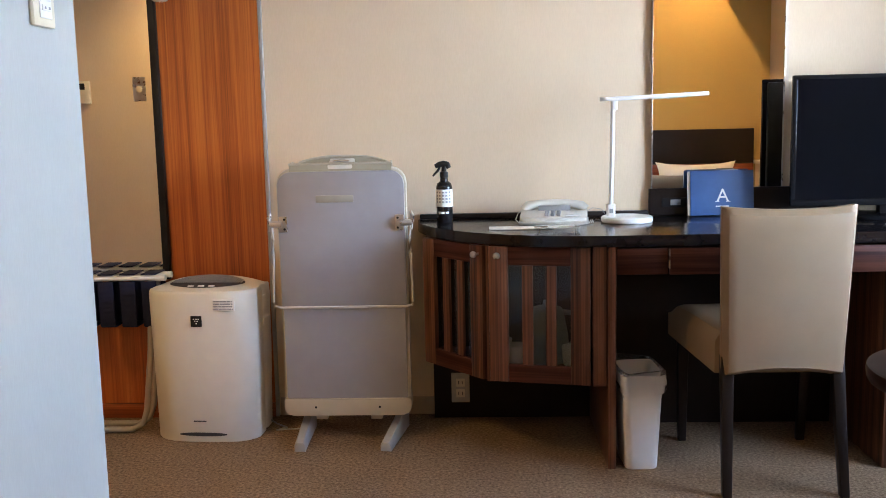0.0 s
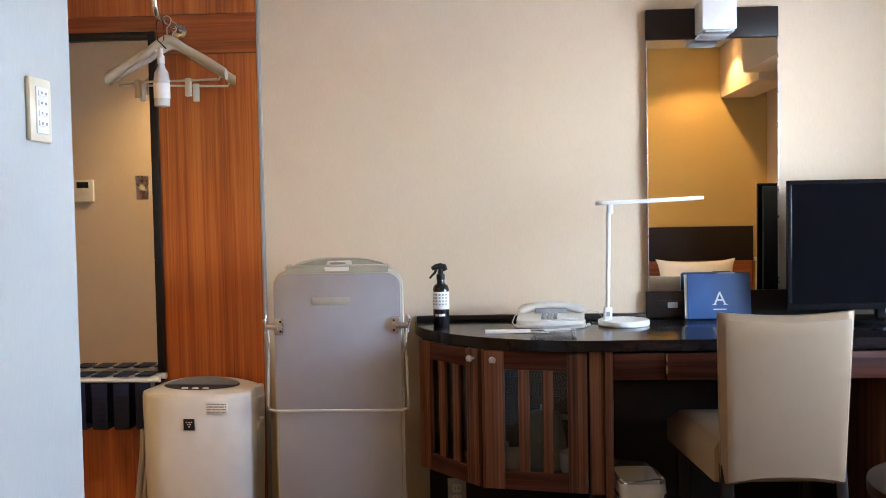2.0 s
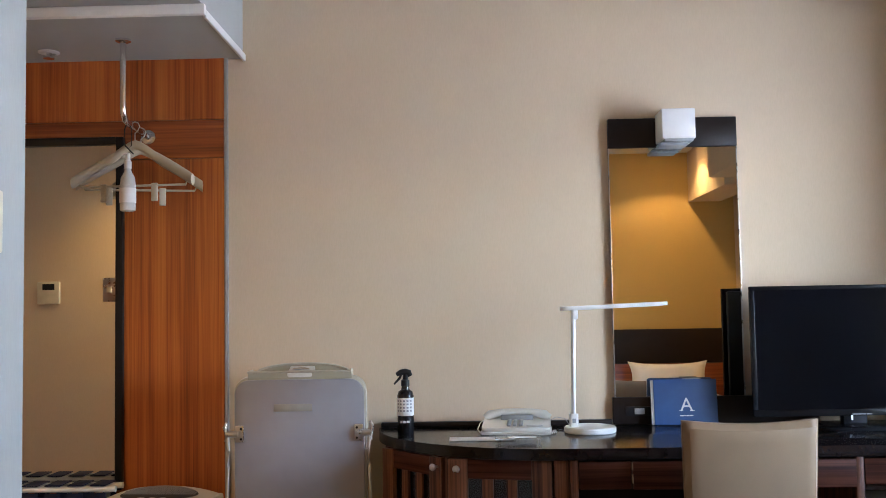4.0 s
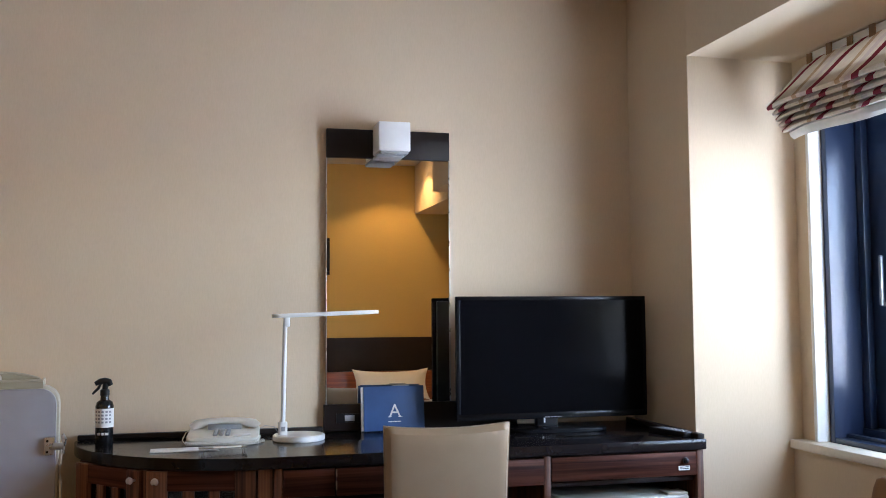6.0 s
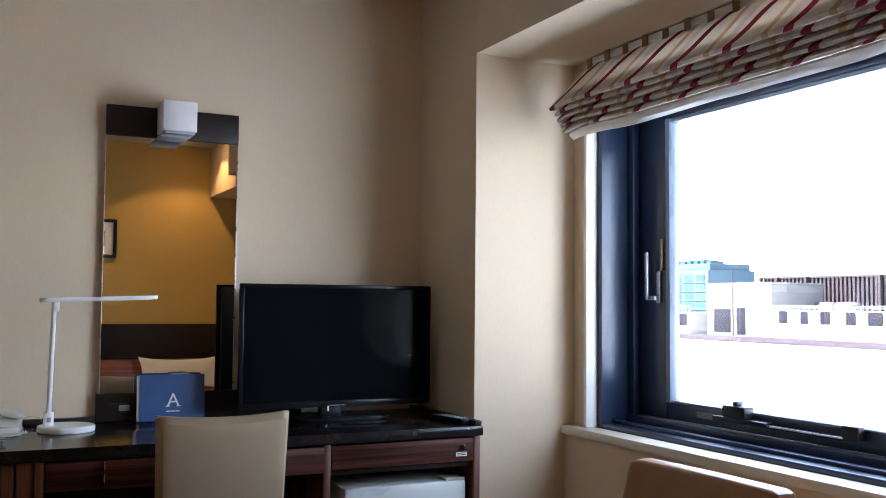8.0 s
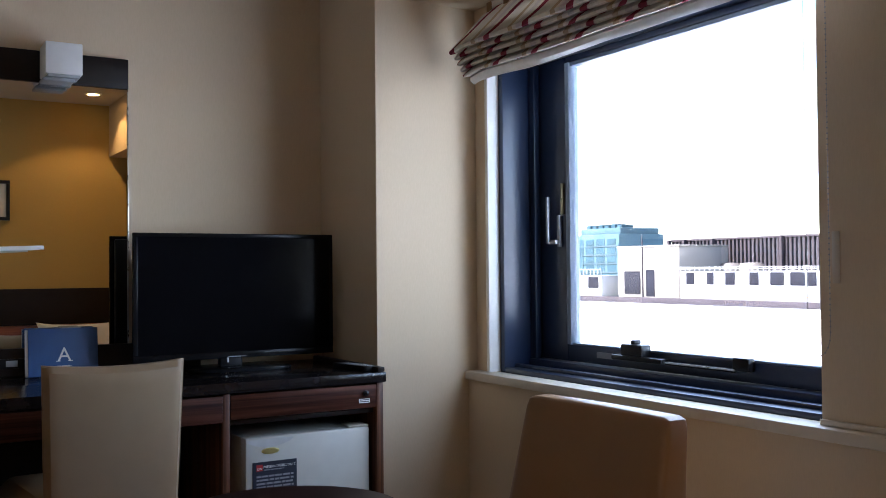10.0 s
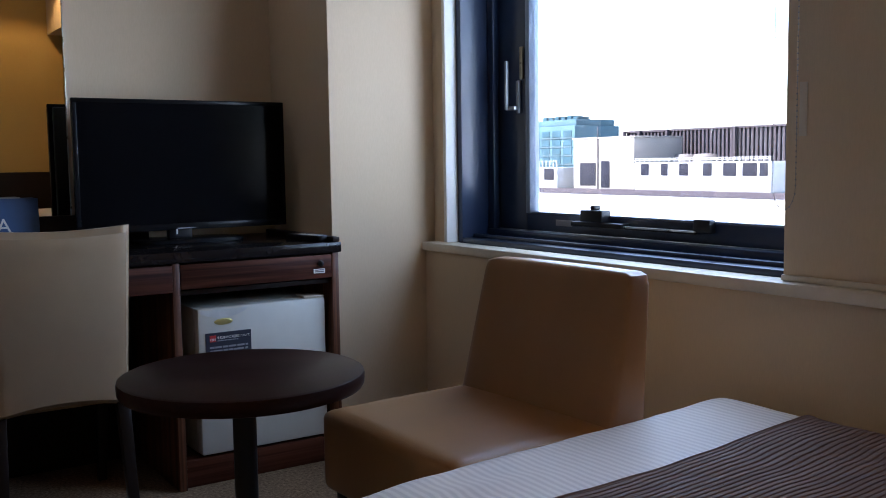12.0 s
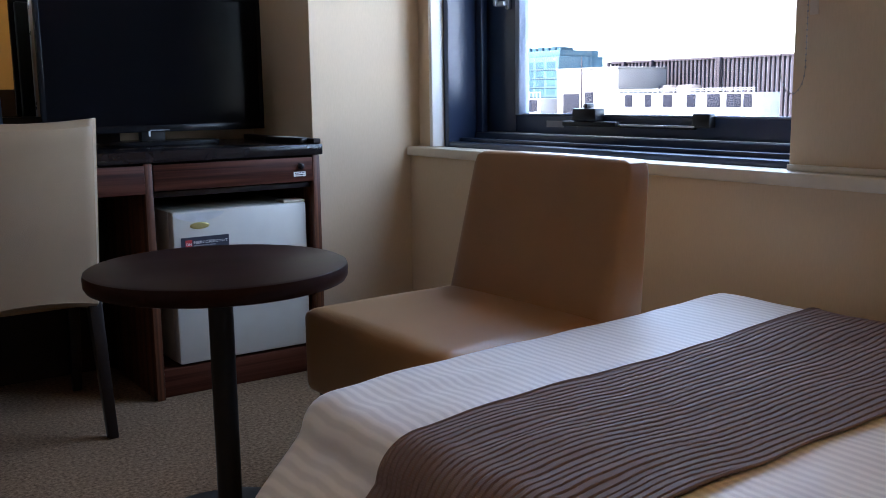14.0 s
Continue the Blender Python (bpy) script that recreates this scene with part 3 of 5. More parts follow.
kd = dpart("drawer", DESK_H, (1.526, 2.028, 3.034, 3.05, 0.617, 0.692, 0.002), (1.54, 2.01, 3.05, 3.45, 0.625, 0.685, 0))
dpart("key_tag", LABEL, (1.962, 2.002, 3.0325, 3.0335, 0.634, 0.648, 0), label="small white printed tag", parent=kd)
b = bm_new()
bars(b, 1.966 - DX, 1.998 - DX, 0.636, 0.647, 3.0325 - DY, 2, 0.0004)
part("tag_print", b, INK, kd)
b = bm_new()
lathe(b, [(0.010, 0), (0.010, 0.006), (0.006, 0.008), (0.006, 0.016), (0.003, 0.017)], 20)
lk = part("lock", b, BLACK, kd)
lk.matrix_basis = pose(1.987 - DX, 3.034 - DY, 0.665, 90, 0, 0)

CABGLASS = glass_mat("cabinet_glass", (0.80, 0.86, 0.86))
# corner cabinet with two slatted doors
cab = thing("corner_cabinet", (0.35, 3.4, 0.262), "striped wood corner cabinet with two slatted glass doors under the desk", "cabinet")
b = bm_new()
body = [(0.095, NY - 0.06), (0.095, 3.385), (0.305, 3.135), (0.62, 3.065), (0.666, 3.05), (0.666, NY - 0.06)]
prism(b, [(x - 0.35, y - 3.4) for x, y in body], 0.0, 0.012)
part("cabinet_floor", b, DESK_H, cab)
b = bm_new()
prism(b, [(x - 0.35, y - 3.4) for x, y in body], 0.42, 0.434)
part("cabinet_top", b, DESK_H, cab)
dpart_b = bm_new()
box(dpart_b, 0.095 - 0.35, 0.107 - 0.35, 3.385 - 3.4, NY - 0.06 - 3.4, 0.0125, 0.4195)
part("cabinet_side", dpart_b, DESK_V, cab)
b = bm_new()
box(b, 0.11 - 0.35, 0.66 - 0.35, NY - 0.075 - 3.4, NY - 0.062 - 3.4, 0.0125, 0.4195)
part("cabinet_back", b, DARK, cab)
b = bm_new()
box(b, 0.622 - 0.35, 0.666 - 0.35, 3.046 - 3.4, 3.066 - 3.4, 0.0, 0.434, 0.002)
part("stile", b, DESK_V, cab)


def cab_door(p, q, knob_at):
    """A slatted door that spans from p to q in plan."""
    p, q = Vector((*p, 0)), Vector((*q, 0))
    w = (q - p).length
    d = part_empty(cab, "door", pose(p.x - 0.35, p.y - 3.4, 0.0, 0, 0, math.degrees(math.atan2(q.y - p.y, q.x - p.x))))
    st, rl = 0.062, 0.058
    for x0, x1 in ((0.002, st), (w - st, w - 0.002)):
        bb = bm_new()
        box(bb, x0, x1, -0.018, 0.0, 0.002, 0.432, 0.002)
        part("door_stile", bb, DESK_V, d)
    for z0, z1 in ((0.002, rl), (0.432 - rl, 0.432)):
        bb = bm_new()
        box(bb, st + 0.0005, w - st - 0.0005, -0.0175, -0.001, z0, z1, 0.002)
        part("door_rail", bb, DESK_H, d)
    inner = w - 2 * st
    for k in range(2):
        c = st + inner * (k + 1) / 3 + (0.004 if k else -0.004)
        bb = bm_new()
        box(bb, c - inner * 0.085, c + inner * 0.085, -0.015, -0.004, rl + 0.0005, 0.432 - rl - 0.0005, 0.0015)
        part("slat", bb, DESK_V, d)
    bb = bm_new()
    box(bb, st + 0.001, w - st - 0.001, -0.0035, -0.0005, rl + 0.001, 0.432 - rl - 0.001)
    part("pane", bb, CABGLASS, d, "clear glass pane")
    bb = bm_new()
    lathe(bb, [(0.004, 0.0), (0.004, 0.010), (0.009, 0.014), (0.0115, 0.020), (0.009, 0.026), (0.003, 0.028)], 20)
    kb = part("knob", bb, STEEL, d, "satin nickel knob")
    kb.matrix_basis = pose(knob_at * w, -0.018, 0.405, 90, 0, 0)
    return d


def part_empty(parent, name, m):
    o = new(name)
    o.empty_display_size = 0.03
    o.parent = parent
    o.matrix_basis = m
    return o


cab_door((0.097, 3.383), (0.300, 3.141), 0.94)
cab_door((0.308, 3.134), (0.621, 3.064), 0.10)
b = bm_new()
prism(b, [(x - 0.35, y - 3.4) for x, y in ((0.2995, 3.1415), (0.297, 3.125), (0.309, 3.116), (0.3085, 3.134))], 0.0, 0.434)
part("corner_post", b, DESK_V, cab)

# things kept in the cabinet
kt = thing("electric_kettle", (0.50, 3.33, 0.2745), "pale grey electric kettle inside the cabinet", "kettle")
b = bm_new()
lathe(b, [(0.070, 0.0), (0.076, 0.006), (0.070, 0.09), (0.056, 0.165), (0.050, 0.18), (0.015, 0.19), (0.012, 0.205), (0.004, 0.208)], 32)
part("kettle_body", b, plain("grey_green_plastic", (0.30, 0.36, 0.36), 0.35), kt)
b = bm_new()
tube(b, [(0.05, 0, 0.165), (0.10, 0, 0.160), (0.112, 0, 0.10), (0.074, 0, 0.04)], 0.010, 10)
part("handle", b, GREYP, kt)
for cx, cy in ((0.40, 3.27), (0.345, 3.36), (0.58, 3.24)):
    cu = thing("cup", (cx, cy, 0.2745), "plain white cup inside the cabinet", "cup", "cups in the cabinet")
    b = bm_new()
    lathe(b, [(0.026, 0.0), (0.034, 0.012), (0.038, 0.07), (0.036, 0.07), (0.031, 0.014), (0.004, 0.008)], 24)
    part("cup_wall", b, WHITE, cu)

# socket on the kick board
so = thing("wall_socket", (0.197, 3.564, 0.115), "grey two-gang power socket on the dark board", "socket")
b = bm_new()
box(b, -0.033, 0.033, -0.008, 0.0005, -0.055, 0.055, 0.003)
part("plate", b, plain("grey_beige_plastic", (0.42, 0.40, 0.35), 0.4), so)
for dz in (-0.02, 0.02):
    b = bm_new()
    box(b, -0.016, 0.016, -0.0105, -0.0078, dz - 0.015, dz + 0.015, 0.001)
    part("outlet", b, IVORY, so)
    b = bm_new()
    box(b, -0.008, -0.0055, -0.0112, -0.0104, dz - 0.006, dz + 0.006)
    box(b, 0.0055, 0.008, -0.0112, -0.0104, dz - 0.006, dz + 0.006)
    part("slots", b, INK, so)

# ---- fridge ----
fr = thing("mini_fridge", (1.80, 3.3, 0.085), "small white refrigerator under the desk", "refrigerator")


def lpart(o, name, mat, *boxes, label="", parent=None):
    base = o.matrix_world.translation
    bb = bm_new()
    for x0, x1, y0, y1, z0, z1, r in boxes:
        box(bb, x0 - base.x, x1 - base.x, y0 - base.y, y1 - base.y, z0 - base.z, z1 - base.z, r)
    return part(name, bb, mat, parent or o, label)


lpart(fr, "body", FRIDGE, (1.585, 2.012, 3.115, 3.54, 0.086, 0.548, 0.006))
fd = lpart(fr, "door", FRIDGE, (1.582, 2.015, 3.062, 3.108, 0.09, 0.550, 0.008))
lpart(fr, "gasket", GREYP, (1.59, 2.007, 3.107, 3.116, 0.095, 0.542, 0.001))
lpart(fr, "hinge_cover", PRESS_CREAM, (1.94, 2.013, 3.066, 3.13, 0.5495, 0.558, 0.003))
b = bm_new()
lathe(b, [(1.0, 0), (1.0, 0.5), (0.8, 1.0)], 28)
bd = part("badge", b, GOLD, fd, "oval gold badge")
bd.matrix_basis = pose(1.664 - 1.80, 3.0625 - 3.3, 0.505 - 0.085, 90, 0, 0) @ Matrix.Diagonal((0.030, 0.010, 0.003, 1))
# flat grey patch on the door; its colour stands for shade in the grip
b = bm_new()
sheet(b, lambda u, v: (1.582 + 0.185 * u - 1.8, 3.0612 - 3.3 + 0.0006 * v, 0.543 - 0.085 - (0.026 * math.sin(math.pi * min(1, u * 1.15)) ** 0.6 if v > 0.5 else 0.0)), 24, 1)
part("grip_shade_patch", b, plain("shaded_grip", (0.52, 0.53, 0.52), 0.35), fd)
st = lpart(fr, "notice", plain("navy_card", (0.018, 0.022, 0.04), 0.5), (1.594 + 0.01, 1.752, 3.0600, 3.0618, 0.34, 0.472, 0.0), label="dark navy notice card about using the refrigerator", parent=fd)
b = bm_new()
box(b, 1.617 - 1.8, 1.637 - 1.8, 3.0593 - 3.3, 3.06 - 3.3, 0.444 - 0.085, 0.464 - 0.085)
part("mark", b, RED, st)
words("on_text", "ON", 0.011, pose(1.627 - 1.8, 3.0592 - 3.3, 0.4475 - 0.085, 90, 0, 0), LABEL, st)
words("heading", "冷蔵庫のご利用について", 0.0100, pose(1.6935 - 1.8, 3.0595 - 3.3, 0.452 - 0.085, 90, 0, 0), LABEL, st)
b = bm_new()
bars(b, 1.642 - 1.8, 1.71 - 1.8, 0.443 - 0.085, 0.449 - 0.085, 3.06 - 3.3, 1, 0.0004)
bars(b, 1.617 - 1.8, 1.742 - 1.8, 0.352 - 0.085, 0.432 - 0.085, 3.06 - 3.3, 7, 0.0004)
part("small_print", b, INKGREY, st)

# ---- television ----
tv = thing("television", (1.68, 3.42, DESKZ), "black flat-screen television standing on the desk", "television")
lpart(tv, "housing", BLACK, (1.335, 2.028, 3.43, 3.455, 0.785, 1.195, 0.006), (1.45, 1.92, 3.455, 3.485, 0.80, 1.08, 0.012))
lpart(tv, "bezel", PIANO, (1.321, 2.042, 3.412, 3.431, 0.772, 0.795, 0.003), (1.321, 2.042, 3.412, 3.431, 1.191, 1.206, 0.003), (1.321, 1.336, 3.412, 3.431, 0.795, 1.191, 0.002), (2.027, 2.042, 3.412, 3.431, 0.795, 1.191, 0.002))
lpart(tv, "screen", SCREEN, (1.3355, 2.0275, 3.4165, 3.4295, 0.7945, 1.1915, 0.0))
lpart(tv, "neck", BLACK, (1.62, 1.70, 3.425, 3.46, 0.743, 0.80, 0.006))
b = bm_new()
prism(b, [(x, y) for x, y in rounded(0.36, 0.20, 0.06)], 0.0005, 0.012, 0.003)
part("stand_base", b, PIANO, tv)
b = bm_new()
bars(b, -0.035, 0.03, 0.042, 0.049, -0.008, 1, 0.0006)
part("maker_mark", b, INKGREY, tv)
lpart(tv, "indicator", LABEL, (1.640, 1.646, 3.4105, 3.412, 0.758, 0.775, 0.0005))

# tray and remote near the desk end
rm = thing("remote_control", (2.005, 3.20, DESKZ), "black remote control on the desk end", "remote control")
b = bm_new()
prism(b, rounded(0.046, 0.19, 0.012), 0.0005, 0.018, 0.004)
part("shell", b, BLACK, rm)
b = bm_new()
for i in range(3):
    for j in range(8):
        box(b, -0.014 + i * 0.012, -0.006 + i * 0.012, -0.08 + j * 0.018, -0.07 + j * 0.018, 0.0175, 0.0195, 0.001)
part("buttons", b, GREYP, rm)
rm.matrix_world = pose(2.008, 3.17, DESKZ, 0, 0, 12)

# ---- mirror over the desk ----
mr = thing("wall_mirror", (1.118, NY, DESKZ), "tall dark-framed wall mirror above the desk", "mirror")
lpart(mr, "top_panel", DARK, (0.890, 1.347, 3.588, NY - 0.0005, 1.713, 1.818, 0.002))
lpart(mr, "base_panel", DARK, (0.882, 1.60, 3.588, NY - 0.0005, DESKZ + 0.001, 0.826, 0.002))
lpart(mr, "backing", DARK, (0.890, 1.347, 3.604, NY - 0.0005, 0.827, 1.712, 0.0))
lpart(mr, "mirror_glass", MIRROR, (0.8925, 1.3445, 3.5985, 3.6035, 0.8275, 1.7115, 0.0), label="clear mirror glass")
lpart(mr, "edge_strip", STEEL, (0.889, 0.892, 3.594, 3.604, 0.827, 1.712, 0.0005))
lpart(mr, "edge_strip", STEEL, (1.345, 1.348, 3.594, 3.604, 0.827, 1.712, 0.0005))
ms = lpart(mr, "socket_plate", BLACK, (0.925, 1.02, 3.584, 3.588, 0.762, 0.794, 0.001))
lpart(mr, "socket", GREYP, (0.955, 0.990, 3.582, 3.584, 0.768, 0.788, 0.0005), parent=ms)
lb = thing("mirror_lamp", (1.113, 3.52, 1.70), "white box lamp fixed over the mirror", "wall lamp")
lpart(lb, "lamp_body", WHITE, (1.058, 1.172, 3.462, 3.587, 1.722, 1.826, 0.003))
lpart(lb, "diffuser", plain("frosted_diffuser", (0.40, 0.42, 0.42), 0.25), (1.066, 1.166, 3.466, 3.56, 1.712, 1.7245, 0.004))
lpart(lb, "hood", GREYP, (1.052, 1.150, 3.475, 3.555, 1.700, 1.7115, 0.004))

# ---- on the desk ----
la = thing("desk_lamp", (0.775, 3.40, DESKZ), "white LED desk lamp with a flat bar head", "desk lamp")
b = bm_new()
lathe(b, [(0.083, 0.0005), (0.086, 0.004), (0.086, 0.016), (0.082, 0.020), (0.070, 0.0195), (0.068, 0.018), (0.01, 0.018)], 48)
part("base", b, WHITE, la)
b = bm_new()
prism(b, rounded(0.030, 0.018, 0.007), 0.018, 0.06, 0.002)
j = part("joint", b, WHITE, la)
j.matrix_basis = pose(-0.052, 0.01, 0)
b = bm_new()
tube(b, [(-0.052, 0.01, 0.045), (-0.046, 0.012, 0.368), (-0.042, 0.014, 0.403)], 0.0078, 14)
part("stem", b, WHITE, la)
b = bm_new()
box(b, -0.05, -0.03, 0.004, 0.024, 0.373, 0.410, 0.005)
part("hinge", b, WHITE, la)
b = bm_new()
prism(b, rounded(0.36, 0.046, 0.022), 0.0, 0.013, 0.004)
hd = part("head", b, WHITE, la)
hd.matrix_basis = pose(0.092, 0.016, 0.410, 0, -2.0, 0)
b = bm_new()
prism(b, rounded(0.30, 0.03, 0.014), -0.001, 0.0005)
part("light_strip", b, plain("frosted_strip", (0.62, 0.62, 0.6), 0.5), hd)
b = bm_new()
box(b, -0.058, -0.046, -0.0005, 0.0007, 0.03, 0.045)
part("badge", b, GREYP, la)

ph = thing("telephone", (0.533, 3.43, DESKZ), "white corded telephone with coiled cord", "telephone", turn=-6)
ph.matrix_world = ph.matrix_world @ Matrix.Diagonal((1, 1, 0.80, 1))
b = bm_new()
prism(b, rounded(0.232, 0.172, 0.02), 0.0005, 0.012, 0.003)
part("foot", b, OLDWHITE, ph)
b = bm_new()
prism(b, rounded(0.225, 0.165, 0.018), 0.012, 0.042, 0.008)
for v in b.verts:
    if v.co.z > 0.03:
        v.co.z += 0.012 * (v.co.y / 0.08)
part("body", b, OLDWHITE, ph)
b = bm_new()
pts = [(-0.105, 0.05, 0.050), (-0.09, 0.05, 0.064), (-0.05, 0.05, 0.076), (0.0, 0.05, 0.079), (0.05, 0.05, 0.076), (0.09, 0.05, 0.064), (0.105, 0.05, 0.050)]
tube(b, pts, [0.018, 0.021, 0.015, 0.013, 0.015, 0.021, 0.018], 14)
part("handset", b, OLDWHITE, ph)
b = bm_new()
box(b, -0.055, 0.055, 0.026, 0.033, 0.040, 0.068, 0.003)
part("cradle", b, GREYP, ph)
b = bm_new()
for i in range(3):
    for k in range(4):
        box(b, -0.03 + i * 0.02, -0.017 + i * 0.02, -0.065 + k * 0.02, -0.052 + k * 0.02, 0.033 + k * 0.003, 0.043 + k * 0.003, 0.002)
part("keypad", b, GREYP, ph)
b = bm_new()
box(b, 0.035, 0.09, -0.072, -0.05, 0.034, 0.0395, 0.001)
part("index_card", b, LABEL, ph)
b = bm_new()
coil = []
for k in range(620):
    s = k / 619
    ax = -0.112 + 0.245 * s
    ay = -0.098 - 0.012 * math.sin(s * math.pi) + (0.06 * max(0, s - 0.85) / 0.15)
    ang = s * math.tau * 42
    coil.append((ax, ay + 0.0065 * math.cos(ang), 0.0095 + 0.0065 * math.sin(ang)))
tube(b, coil, 0.0014, 5)
part("coiled_cord", b, OLDWHITE, ph)
b = bm_new()
tube(b, [(-0.10, 0.05, 0.055), (-0.125, 0.03, 0.035), (-0.13, -0.02, 0.014), (-0.115, -0.085, 0.010)], 0.002, 6)
part("handset_cord", b, OLDWHITE, ph)
b = bm_new()
tube(b, [(0.10, 0.07, 0.03), (0.13, 0.085, 0.05), (0.16, 0.08, 0.045), (0.18, 0.06, 0.012), (0.165, 0.02, 0.003), (0.14, 0.05, 0.003)], 0.0012, 6)
part("line_cord", b, GREYP, ph)

cd = thing("notepad", (0.415, 3.245, DESKZ), "white paper card lying on the desk", "paper")
b = bm_new()
box(b, -0.105, 0.10, -0.03, 0.045, 0.0005, 0.0045, 0.001)
part("paper_pad", b, LABEL, cd)
ac = thing("acrylic_stand", (0.525, 3.18, DESKZ), "clear acrylic card stand lying on the desk", "card stand")
b = bm_new()
box(b, -0.072, 0.072, -0.028, 0.028, 0.0125, 0.0155, 0.001)
part("plate", b, CLEAR, ac)
for x in (-0.06, 0.06):
    b = bm_new()
    lathe(b, [(0.005, 0.0003), (0.005, 0.012)], 14, (x, -0.02, 0))
    part("foot", b, CLEAR, ac)
b = bm_new()
box(b, -0.03, 0.055, -0.02, 0.02, 0.0155, 0.0165)
part("insert", b, LABEL, ac)

sb = thing("spray_bottle", (0.158, 3.46, DESKZ), "black trigger spray bottle with a white label", "spray bottle")
b = bm_new()
lathe(b, [(0.026, 0.0003), (0.028, 0.004), (0.028, 0.125), (0.024, 0.138), (0.014, 0.145), (0.0125, 0.160)], 28)
part("bottle", b, BOTTLE, sb)
b = bm_new()
lathe(b, [(0.0284, 0.058), (0.0284, 0.118)], 28)
lbw = part("label", b, LABEL, sb, "white label with lines of print")
b = bm_new()
rng = random.Random(5)
for k in range(4):
    for j in range(5):
        a = radians(-145 + j * 24)
        m = pose(0.0287 * math.cos(a), 0.0287 * math.sin(a), 0.075 + k * 0.011, 0, 0, math.degrees(a))
        box(b, -0.0002, 0.0004, -0.0035, 0.0035, -0.003, 0.003, 0, 2, m)
part("print", b, INKGREY, sb)
b = bm_new()
for k in range(3):
    a = radians(-120 + k * 25)
    box(b, -0.0002, 0.0004, -0.005, 0.005, -0.004, 0.004, 0, 2, pose(0.0283 * math.cos(a), 0.0283 * math.sin(a), 0.038, 0, 0, math.degrees(a)))
part("lower_print", b, LABEL, sb)
b = bm_new()
lathe(b, [(0.0145, 0.158), (0.0145, 0.176), (0.010, 0.179)], 20)
part("collar", b, BLACK, sb)
b = bm_new()
tube(b, [(0.018, 0, 0.190), (0.012, 0, 0.202), (0.0, 0, 0.205), (-0.015, 0, 0.203), (-0.030, 0, 0.196)], [0.008, 0.011, 0.011, 0.010, 0.007], 12)
tube(b, [(0, 0, 0.175), (0.002, 0, 0.2)], 0.009, 12)
part("spray_head", b, BLACK, sb)
b = bm_new()
tube(b, [(-0.012, 0, 0.198), (-0.020, 0, 0.182), (-0.032, 0, 0.170), (-0.038, 0, 0.163)], [0.004, 0.0045, 0.004, 0.003], 8)
part("trigger", b, BLACK, sb)

sg = thing("information_folder", (1.123, 3.545, DESKZ), "blue information folder with a white letter A, stood against the mirror", "folder")
tilt = pose(0, 0, 0.001, -6, 0, 0)
b = bm_new()
box(b, -0.106, 0.113, -0.004, 0.0, 0.0, 0.157, 0.001)
cv = part("front_cover", b, BLUE, sg)
cv.matrix_basis = tilt
b = bm_new()
box(b, -0.114, 0.110, 0.001, 0.011, 0.001, 0.155, 0.001)
part("page_block", b, LABEL, sg).matrix_basis = tilt
b = bm_new()
box(b, -0.114, 0.113, 0.0115, 0.0145, 0.0, 0.157, 0.001)
part("back_cover", b, BLUE, sg).matrix_basis = tilt
b = bm_new()
box(b, 0.000, 0.062, 0.002, 0.012, 0.152, 0.162, 0.002)
part("clip", b, GREYP, sg).matrix_basis = tilt
words("letter", "A", 0.066, pose(0.006, -0.0042, 0.048, 90, 0, 0), LABEL, cv)
b = bm_new()
box(b, -0.020, -0.006, -0.0048, -0.0042, 0.0475, 0.0500)
box(b, 0.017, 0.033, -0.0048, -0.0042, 0.0475, 0.0500)
bars(b, -0.018, 0.028, 0.028, 0.036, -0.004, 1, 0.0006)
part("print", b, LABEL, cv)

# ---- dining chair ----
dc = thing("dining_chair", (1.142, 3.05, 0.0), "cream faux-leather dining chair with dark wood legs, pushed to the desk", "chair")


def back_shape(side):
    """Front (side 1) or rear (side -1) face of the upholstered back."""
    def f(u, v):
        s = 2 * u - 1
        w = 0.171 + 0.013 * v
        z0 = 0.336 + 0.022 * (1 - s * s)
        z1 = 0.832 - 0.010 * (1 - s * s)
        edge = min(1, (1 - abs(s)) / 0.09) ** 0.5 * min(1, v / 0.03) ** 0.5 * min(1, (1 - v) / 0.05) ** 0.5
        half = 0.012 + (0.024 + 0.010 * (1 - v)) * edge
        y = -0.175 - 0.035 * v + 0.012 * (s * s) + side * half
        return (s * w, y, z0 + (z1 - z0) * v)
    return f


b = bm_new()
for side in (-1, 1):
    sheet(b, back_shape(side), 28, 28)
rim = []
for u0, v0, u1, v1 in ((0, 0, 1, 0), (1, 0, 1, 1), (1, 1, 0, 1), (0, 1, 0, 0)):
    for k in range(28):
        a, c = k / 28, (k + 1) / 28
        p = (u0 + (u1 - u0) * a, v0 + (v1 - v0) * a)
        q = (u0 + (u1 - u0) * c, v0 + (v1 - v0) * c)
        b.faces.new([b.verts.new(back_shape(-1)(*p)), b.verts.new(back_shape(-1)(*q)), b.verts.new(back_shape(1)(*q)), b.verts.new(back_shape(1)(*p))])
bmesh.ops.remove_doubles(b, verts=b.verts[:], dist=0.0004)
part("backrest", b, CHAIR_SKIN, dc)
b = bm_new()
tube(b, [(back_shape(-1)(k / 28, 1.0)[0], back_shape(0)(k / 28, 1.0)[1] - 0.010, back_shape(0)(k / 28, 1.0)[2] - 0.004) for k in range(29)], 0.0028, 6)
tube(b, [(back_shape(0)(0.0, k / 28)[0], back_shape(0)(0, k / 28)[1] - 0.008, back_shape(0)(0, k / 28)[2]) for k in range(29)], 0.0022, 6)
tube(b, [(back_shape(0)(1.0, k / 28)[0], back_shape(0)(1, k / 28)[1] - 0.008, back_shape(0)(1, k / 28)[2]) for k in range(29)], 0.0022, 6)
part("piping", b, CHAIR_SKIN, dc)


